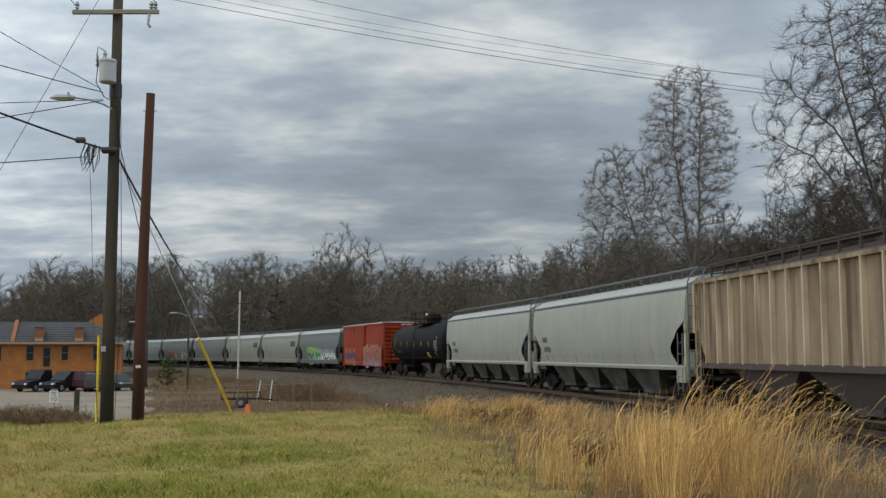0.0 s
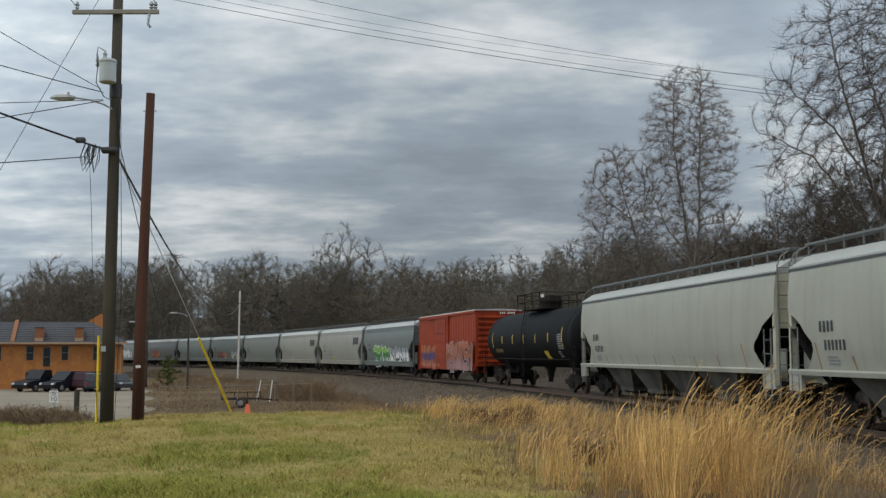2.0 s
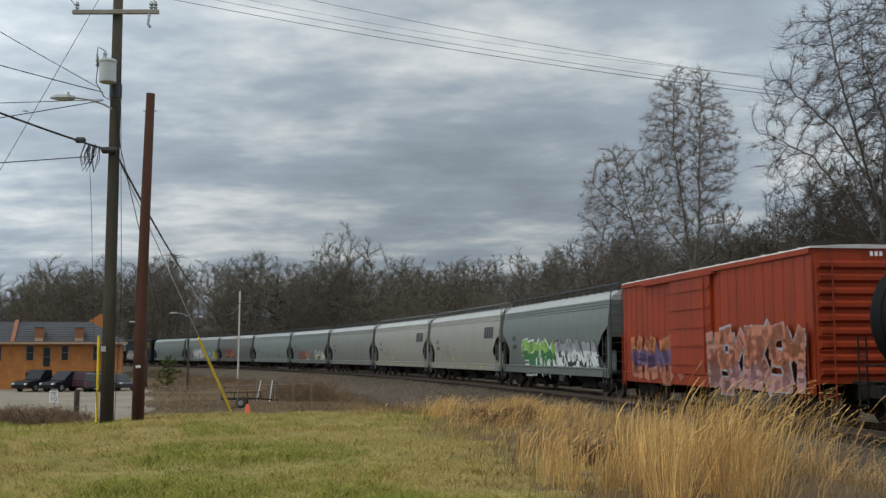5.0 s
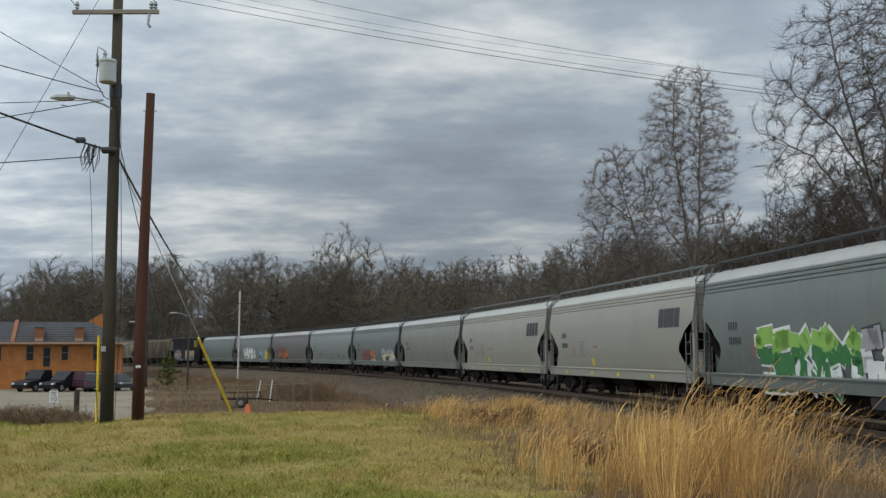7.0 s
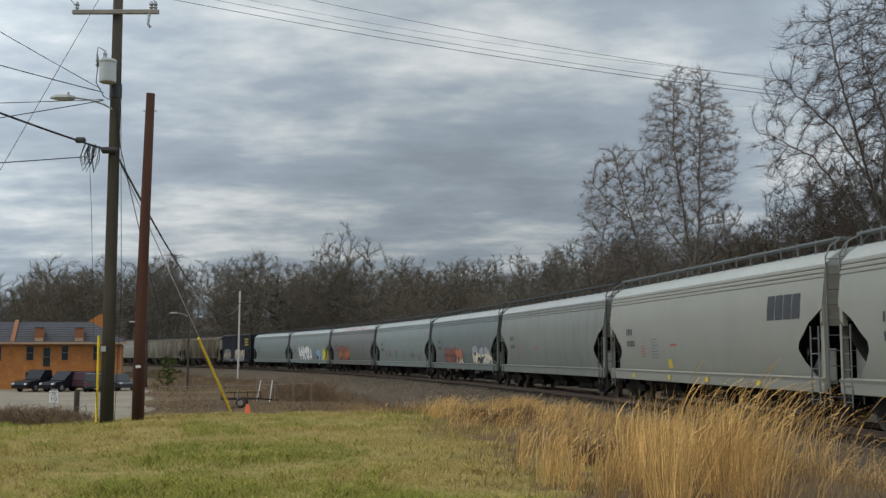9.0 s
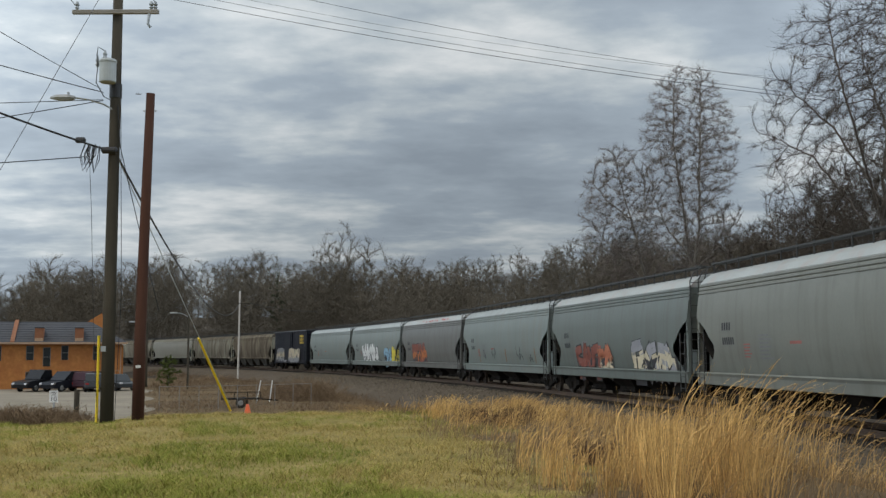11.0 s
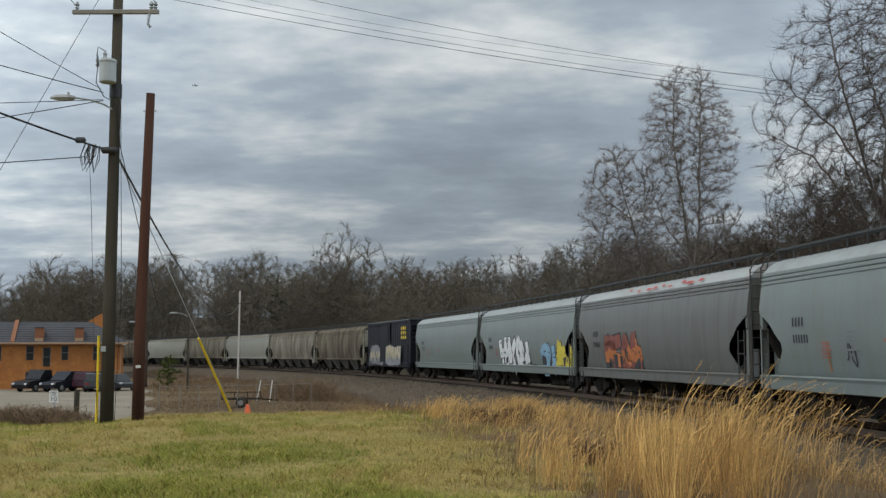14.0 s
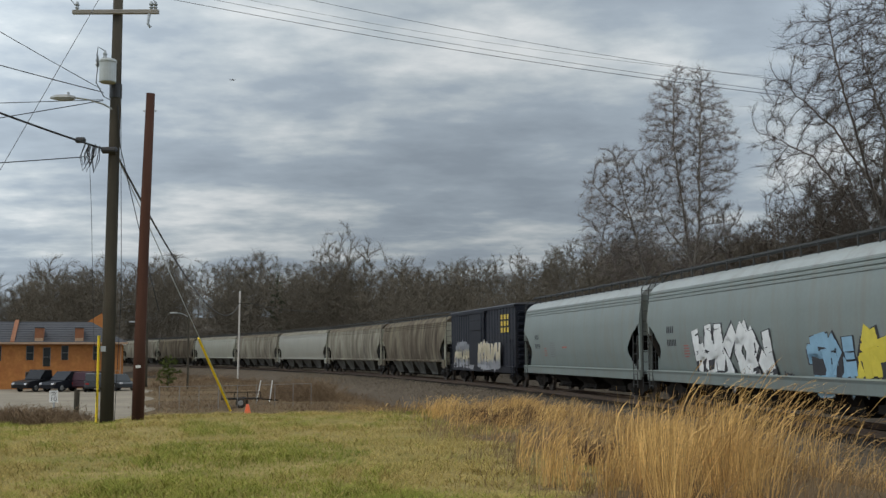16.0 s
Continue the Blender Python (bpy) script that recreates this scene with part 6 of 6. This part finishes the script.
def build_building():
    X0, X1, Y0, Y1 = -58.0, -30.7, 108.0, 122.0
    zb, ze = -1.6, 3.0
    turn = Matrix.Translation((X1, Y0, 0)) @ Matrix.Rotation(radians(17), 4, "Z") @ Matrix.Diagonal((.933, 1, 1, 1)) @ Matrix.Translation((-X1, -Y0, 0))
    h = thing("brick_building", "two-storey orange brick building with a dark shingle roof", "building", "", turn)
    # front wall with openings
    holes = [(-55.4, -54.6, 1.3, 2.75), (-51, -50.2, 1.3, 2.75), (-46.6, -45.8, 1.3, 2.75), (-42.9, -42.4, 1.3, 2.75), (-40.1, -39.35, 1.35, 2.72), (-38.5, -37.75, .75, 2.55),
             (-36.75, -36.05, 1.35, 2.72), (-33.7, -32.95, 1.35, 2.72), (-40.1, -39.2, -.6, .28), (-38.4, -37.6, -1.5, .28), (-36.8, -36.0, -.9, .28), (-35.1, -34.4, -.9, .28), (-33.6, -33.0, -.9, .28)]
    xs = sorted({X0, X1, *[a for q in holes for a in q[:2]]})
    zs = sorted({zb, ze, *[a for q in holes for a in q[2:]]})
    g = Geo()
    for i in range(len(xs) - 1):
        for j in range(len(zs) - 1):
            cx, cz = (xs[i] + xs[i + 1]) / 2, (zs[j] + zs[j + 1]) / 2
            if not any(a < cx < b and c < cz < d for a, b, c, d in holes):
                g.box(xs[i], xs[i + 1], Y0, Y0 + .3, zs[j], zs[j + 1])
    part("front_wall", g, BRICK, h)
    g = Geo().box(X0, X1, Y1 - .3, Y1, zb, ze).box(X0, X0 + .3, Y0 + .3, Y1 - .3, zb, ze).box(X1 - .3, X1, Y0 + .3, Y1 - .3, zb, ze)
    part("wall", g, BRICK, h)
    for a, b, c, d in holes:
        w = part("window", Geo().box(a, b, Y0 + .16, Y0 + .2, c, d), GLASS, h, "dark window")
        f = Geo().box(a, a + .06, Y0 + .08, Y0 + .16, c, d).box(b - .06, b, Y0 + .08, Y0 + .16, c, d).box(a + .06, b - .06, Y0 + .08, Y0 + .16, d - .06, d)
        f.box(a + .06, b - .06, Y0 + .08, Y0 + .16, (c + d) / 2 - .03, (c + d) / 2 + .03)
        part("frame", f, mat("grey_window_frame", (.16, .16, .16), .6), w)
        part("sill", Geo().box(a - .06, b + .06, Y0 - .06, Y0 + .08, c - .1, c), BRICK, w)
    # hipped roof
    zr, ym = 5.1, (Y0 + Y1) / 2 - 1.6
    g = Geo().add([(X0 - .4, Y0 - .45, ze), (X1 + .4, Y0 - .45, ze), (X1 + .4, Y1 + .4, ze), (X0 - .4, Y1 + .4, ze), (X0 - .4, ym, zr), (X1 - 3.2, ym, zr),
                   (X0 - .4, Y0 - .45, ze - .12), (X1 + .4, Y0 - .45, ze - .12), (X1 + .4, Y1 + .4, ze - .12), (X0 - .4, Y1 + .4, ze - .12)],
                  [(0, 1, 5, 4), (1, 2, 5), (2, 3, 4, 5), (6, 9, 8, 7), (1, 0, 6, 7), (2, 1, 7, 8), (3, 2, 8, 9), (0, 4, 3, 9, 6)])
    part("roof", g, SHINGLE, h)
    for k in range(9):
        t = (k + .5) / 9
        y, z = Y0 - .45 + (ym - Y0 + .45) * t, ze + (zr - ze) * t
        part("shingle_course", Geo().box(X0 - .4, X1 + .35 - 3.5 * t, y - .02, y + .03, z - .02, z + .035), SHINGLE, h)
    part("gutter", Geo().box(X0 - .4, X1 + .4, Y0 - .58, Y0 - .46, ze - .16, ze + .02), TRIMW, h)
    part("downpipe", Geo().tube([(X1 - .25, Y0 - .08, zb), (X1 - .25, Y0 - .08, ze - .2)], .05, 8), TRIMW, h)
    for x in (-51.5, -45.0, -38.9, -35.05):
        d = part("brick_dormer", Geo().prism([(Y0 - .1, 3.1), (Y0 + 2.4, 3.1), (Y0 + 2.4, 4.35), (Y0 - .1, 4.35)], x - .42, x + .42), mat("dark_brick", (.26, .105, .05), .9), h)
        part("cap", Geo().box(x - .46, x + .46, Y0 - .16, Y0 + 2.4, 4.35, 4.42), SHINGLE, d)
        part("louvre", Geo().box(x - .4, x + .4, Y0 - .15, Y0 - .09, 3.12, 3.42), TRIMW, d)
    part("porch_light", Geo().block(X1 - .1, X1 + .25, Y0 - .5, Y0 - .3, 2.75, 2.95, .03), mat("white_lamp", (.8, .8, .75), .4), h)
    part("roof_ridge_wall", Geo().prism([(Y0 - .5, 2.95), (ym, 5.15), (ym, 5.3), (Y0 - .5, 3.12)], -41.6, -41.2), mat("dark_brick", (.13, .07, .05), .9), h)
    r = thing("stair_railing", "cream-painted metal stair railing by the building", "railing")
    for k in range(5):
        part("post", Geo().tube([(-32.6 + k * .45, 107.2, -1.3), (-32.6 + k * .45, 107.2, .35)], .035, 6), TRIMW, r)
    for z in (-.1, .33):
        part("rail", Geo().tube([(-32.7, 107.2, z), (-30.7, 107.2, z)], .035, 6), TRIMW, r)
    b2 = thing("brick_gable", "orange brick gable of a building behind", "building")
    part("wall", Geo().add([(-41.4, 130, -1), (-39.3, 130, -1), (-39.3, 130, 5.6), (-39.5, 130, 6.65), (-41.4, 130, 5.5), (-41.9, 132, -1), (-39.9, 132, -1), (-39.9, 132, 5.6), (-40.1, 132, 6.65), (-41.9, 132, 5.5)],
                           [(0, 1, 2, 3, 4), (5, 9, 8, 7, 6), (1, 6, 7, 2), (0, 4, 9, 5), (2, 7, 8, 3), (3, 8, 9, 4)]), BRICK, b2)


build_building()


def build_car_park():
    ys = np.arange(54, 108.5, 1.5)
    n = 26
    V = []
    for y in ys:
        edge = -.262 * y + .5 * math.sin(y * .4)
        for i in range(n):
            x = -70 + (edge + 70) * i / (n - 1)
            V.append((x, y, float(ground_z(x, y)) + .03))
    F = [(j * n + i, j * n + i + 1, (j + 1) * n + i + 1, (j + 1) * n + i) for j in range(len(ys) - 1) for i in range(n - 1)]
    tagged(new("car_park", mesh_np("car_park", V, F, ASPHALT, True)), "worn pale asphalt car park", "car park", kind="structure")


build_car_park()

TYRE = mat("tyre_rubber", (.02, .02, .02), .85)
RIM = mat("alloy_rim", (.5, .5, .5), .35, .8)


def parked_car(name, label, at, rz, L, H, W, colour, shape):
    """A parked car: lofted body, glasshouse, wheels and lights."""
    c = thing(name, label, "car", "parked cars", pose(at[0], at[1], float(ground_z(*at)) + .03, 0, 0, rz))
    m = mat(name + "_paint", colour, .35, .0, spec=.2, amount=.2, bump=0)
    h = L / 2
    belt = H * .58
    low = [(-h, .45), (-h + .05, belt * .95), (-h + .3, belt), (h * .25, belt), (h * .35, belt * .98), (h - .15, belt * .80), (h, .62), (h - .05, .3), (-h + .1, .3)]
    g = Geo().loft([[(x * k, y, z) for x, z in low] for y, k in ((-W / 2, .97), (-W / 2 + .12, 1), (W / 2 - .12, 1), (W / 2, .97))])
    part("body", g, m, c)
    top = {"suv": [(-h + .08, belt - .02), (-h + .35, H - .06), (-h + .8, H), (h * .12, H), (h * .48, belt - .02)],
           "sedan": [(-h + .35, belt - .02), (-h * .42, H - .02), (-h * .1, H), (h * .1, H - .02), (h * .5, belt - .02)],
           "pickup": [(-h * .12, belt - .02), (-h * .08, H - .03), (0, H), (h * .22, H), (h * .45, belt - .02)]}[shape]
    g = Geo().loft([[(x, y * s, z) for x, z in top] for y, s in ((-W / 2 + .1, 1), (-W / 2 + .24, 1), (W / 2 - .24, 1), (W / 2 - .1, 1))])
    part("cabin", g, m, c)
    for sy in (-1, 1):
        pane = [(x * .93 + .02, belt + (z - belt) * .86 + .03) for x, z in top]
        y = sy * (W / 2 - .09)
        g = Geo().add([(x, y, z) for x, z in pane], [tuple(range(len(pane)))[::(1 if sy > 0 else -1)]])
        part("side_window", g, mat("car_window_glass", (.012, .013, .015), .12, spec=.15, amount=.2, bump=0), c)
    for sx in (-1, 1):
        for sy in (-1, 1):
            wx, wy = sx * h * .62, sy * (W / 2 - .1)
            t = part("tyre", Geo().lathe([(-.11, .22), (-.11, .31), (-.08, .34), (.08, .34), (.11, .31), (.11, .22)], "y", 20), TYRE, c, loc=(wx, wy, .34))
            part("rim", Geo().lathe([(-.118, .05), (-.118, .2), (-.1, .22), (.1, .22), (.118, .2), (.118, .05)], "y", 14), RIM, t)
            part("headlight" if sx > 0 else "tail_light", Geo().block(*sorted((sx * (h - .12), sx * (h + .0))), *sorted((sy * (W / 2 - .4), sy * (W / 2 - .12))), .62, .78, .03),
                 mat("headlight_lens", (.6, .6, .62), .15) if sx > 0 else mat("tail_lens", (.3, .02, .02), .2), c)
    return c


def build_cars():
    parked_car("pickup_truck", "black pickup truck parked by the brick building", (-35.9, 101), 246, 5.6, 1.9, 1.95, (.012, .012, .014), "pickup")
    parked_car("parked_suv", "black sport utility vehicle parked in the lot", (-33.4, 100), 244, 4.8, 1.75, 1.9, (.010, .011, .016), "suv")
    parked_car("parked_van", "dark red minivan parked in the lot", (-31.7, 101.5), 80, 4.7, 1.7, 1.85, (.05, .02, .03), "suv")
    parked_car("parked_wagon", "grey hatchback parked in the lot", (-30.2, 98), 106, 4.4, 1.6, 1.8, (.055, .06, .066), "suv")
    parked_car("parked_sedan", "dark grey sedan parked in the lot", (-28.9, 100), -50, 4.6, 1.45, 1.8, (.05, .055, .06), "sedan")
    s = thing("speed_limit_sign", "white speed limit sign reading 10", "road sign", "", pose(-17.25, 50, -.35))
    part("panel", Geo().block(-.19, .19, -.012, .012, .1, .62, .004), mat("white_sign", (.78, .78, .76), .5, bump=0), s)
    part("post", Geo().box(-.03, .03, .014, .06, -1.2, .6), METAL, s)
    for text, size, z in (("10", .3, .15), ("LIMIT", .1, .4), ("SPEED", .1, .5)):
        cu = bpy.data.curves.new("lettering", "FONT")
        cu.body, cu.size, cu.align_x = text, size, "CENTER"
        cu.extrude = .002
        cu.materials.append(BLACK)
        t = new("lettering", cu)
        t.parent = s
        t.matrix_basis = pose(0, -.016, z, 90)
    p = thing("wooden_post", "short weathered wooden post by the lot", "post", "", pose(-16.55, 51, float(ground_z(-16.55, 51))))
    part("shaft", Geo().tube([(0, 0, -.3), (0, 0, 1.55)], .13, 10, .12), POLE_GREY, p)
    c = thing("traffic_cone", "orange traffic cone on the grass edge", "traffic cone", "", pose(-5.89, 34, float(ground_z(-5.89, 34))))
    part("cone", Geo().lathe([(.03, .12), (.34, .04), (.36, .02)], "z", 16), mat("orange_cone_plastic", (.75, .12, .03), .5, bump=0), c)
    part("base", Geo().block(-.18, .18, -.18, .18, 0, .04, .01), MATS["orange_cone_plastic"], c)


build_cars()


def build_hollow():
    f = thing("chain_link_fence", "rusty chain-link fence with grey steel posts", "fence")
    pts = []
    for k in range(9):
        t = k / 8
        pts.append((-16.6 + 8.4 * t, 66 + 4 * t))
    for x, y in pts:
        z = float(ground_z(x, y))
        part("post", Geo().tube([(x, y, z - .2), (x, y, z + 1.4)], .024, 6), mat("dull_fence_steel", (.22, .21, .2), .7), f)
    for h in (.15, .5, .85, 1.1, 1.36):
        part("rail" if h > 1.3 else "wire", Geo().tube([(x, y, float(ground_z(x, y)) + h) for x, y in pts], .016 if h > 1.3 else .007, 5), MATS["dull_fence_steel"] if h > 1.3 else MATS["rusty_rail_steel"], f)
    for x, y, lean in ((-12.6, 76, .3), (-11.75, 76.2, .2)):
        z = float(ground_z(x, y))
        p = thing("leaning_post", "white-painted steel post leaning in the scrub", "post", "leaning posts")
        part("shaft", Geo().tube([(x, y, z - .2), (x + lean, y, z + 1.45)], .038, 8), MATS["white_sign"], p)
    t = thing("utility_trailer", "low dark utility trailer parked in the hollow", "trailer", "", pose(-12.3, 69, float(ground_z(-12.3, 69)), 0, 0, 5))
    part("bed", Geo().block(-1.2, 1.2, -.7, .7, .5, .58, .02), STEEL_DARK, t)
    g = Geo()
    for x in (-1.18, -.4, .4, 1.18):
        g.tube([(x, -.68, .58), (x, -.68, .95)], .025, 6)
    g.tube([(-1.18, -.68, .95), (1.18, -.68, .95)], .025, 6)
    part("side_rail", g, STEEL_DARK, t)
    part("tongue", Geo().tube([(1.2, 0, .5), (2.2, 0, .42)], .04, 6), STEEL_DARK, t)
    for sy in (-1, 1):
        w = part("tyre", Geo().lathe([(-.09, .18), (-.09, .28), (-.06, .31), (.06, .31), (.09, .28), (.09, .18)], "y", 18), TYRE, t, loc=(0, sy * .8, .31))
        part("rim", Geo().lathe([(-.095, .04), (-.095, .16), (-.08, .18), (.08, .18), (.095, .16), (.095, .04)], "y", 12), RIM, w)
    c = thing("traffic_cone", "small orange cone in the brown scrub", "traffic cone", "", pose(-10.75, 80, float(ground_z(-10.75, 80))))
    part("cone", Geo().lathe([(.03, .14), (.6, .04), (.62, .02)], "z", 12), MATS["orange_cone_plastic"], c)
    b = thing("concrete_block", "low pale concrete block in the dry grass", "concrete block", "", pose(-.95, 40, float(ground_z(-.95, 40)), 0, 0, 12))
    part("slab", Geo().block(-.42, .42, -.25, .25, -.1, .22, .03), mat("pale_concrete", (.46, .44, .41), .9, bump=.4), b)


build_hollow()


def build_stones():
    """Loose ballast stones on the near shoulder."""
    rnd = np.random.RandomState(9)
    n = 14000
    s, q = np.where(rnd.rand(n) < .7, rnd.uniform(2, 44, n), rnd.uniform(-75, 2, n)), -1.5 - 3.6 * rnd.rand(n)
    a = TH0 - s / RN
    z = np.interp(q, [-5.2, -4.4, -3.4, -1.75, 0], [-.92, -.62, -.45, -.24, -.24])
    c = np.stack([CX + (RC + q) * np.cos(a), CY + (RC + q) * np.sin(a), z], 1)
    base = np.array([[1, 0, -.4], [-.5, .87, -.4], [-.5, -.87, -.4], [.3, .3, .8], [-.4, -.1, .7], [.2, -.5, .6]])
    faces = np.array([[0, 1, 3], [1, 4, 3], [1, 2, 4], [2, 5, 4], [2, 0, 5], [0, 3, 5], [3, 4, 5]])
    r = rnd.uniform(.018, .048, (n, 1, 1)) * np.where(s < 2, 1.9, 1.0)[:, None, None]
    v = c[:, None, :] + base[None] * r * rnd.uniform(.6, 1.3, (n, 6, 3))
    f = (np.arange(n)[:, None, None] * 6 + faces[None]).reshape(-1, 3)
    st = mat("loose_ballast_stone", (.16, .133, .10), .9, spec=.08, alt=(.09, .075, .057), scale=2, amount=.8, bump=.2, island=.4)
    tagged(new("ballast_stones", mesh_np("ballast_stones", v.reshape(-1, 3), f, st)), "loose grey ballast stones on the shoulder", "stones", kind="stuff")


build_stones()


def build_aeroplane():
    """A small aircraft far off under the clouds."""
    a = thing("aeroplane", "small distant grey aeroplane under the clouds", "aeroplane")
    m = mat("aircraft_grey", (.3, .31, .33), .5)
    part("fuselage", Geo().lathe([(-6, .1), (-5, .5), (-2, .8), (3, .8), (5, .5), (5.8, .1)], "x", 12), m, a)
    part("wing", Geo().add([(1.2, -7, .5), (-.6, -7, .5), (-1.0, 7, .5), (1.2, 7, .5), (.9, -7, .65), (-.4, -7, .6), (-.7, 7, .6), (.9, 7, .65)],
                           [(0, 1, 2, 3), (7, 6, 5, 4), (0, 4, 5, 1), (2, 6, 7, 3), (1, 5, 6, 2), (3, 7, 4, 0)]), m, a)
    part("tail_fin", Geo().box(-5.8, -4.4, -.08, .08, .4, 2.2), m, a)
    return a


AEROPLANE = build_aeroplane()


def motions():
    walk(AEROPLANE, [(0.0, pose(-925, 2000, 416, 0, -1, 0)), (16.0, pose(-381, 2000, 498, 0, -1, 0))])
    for car, mid in CARS:
        rows = []
        for k in range(33):
            t = k * .5
            x, y, a = arc(mid + SPEED * t + SLOWING * t * t / 2)
            rows.append((t, pose(x, y, 0, 0, 0, math.degrees(a) - 90)))
        walk(car, rows)


motions()
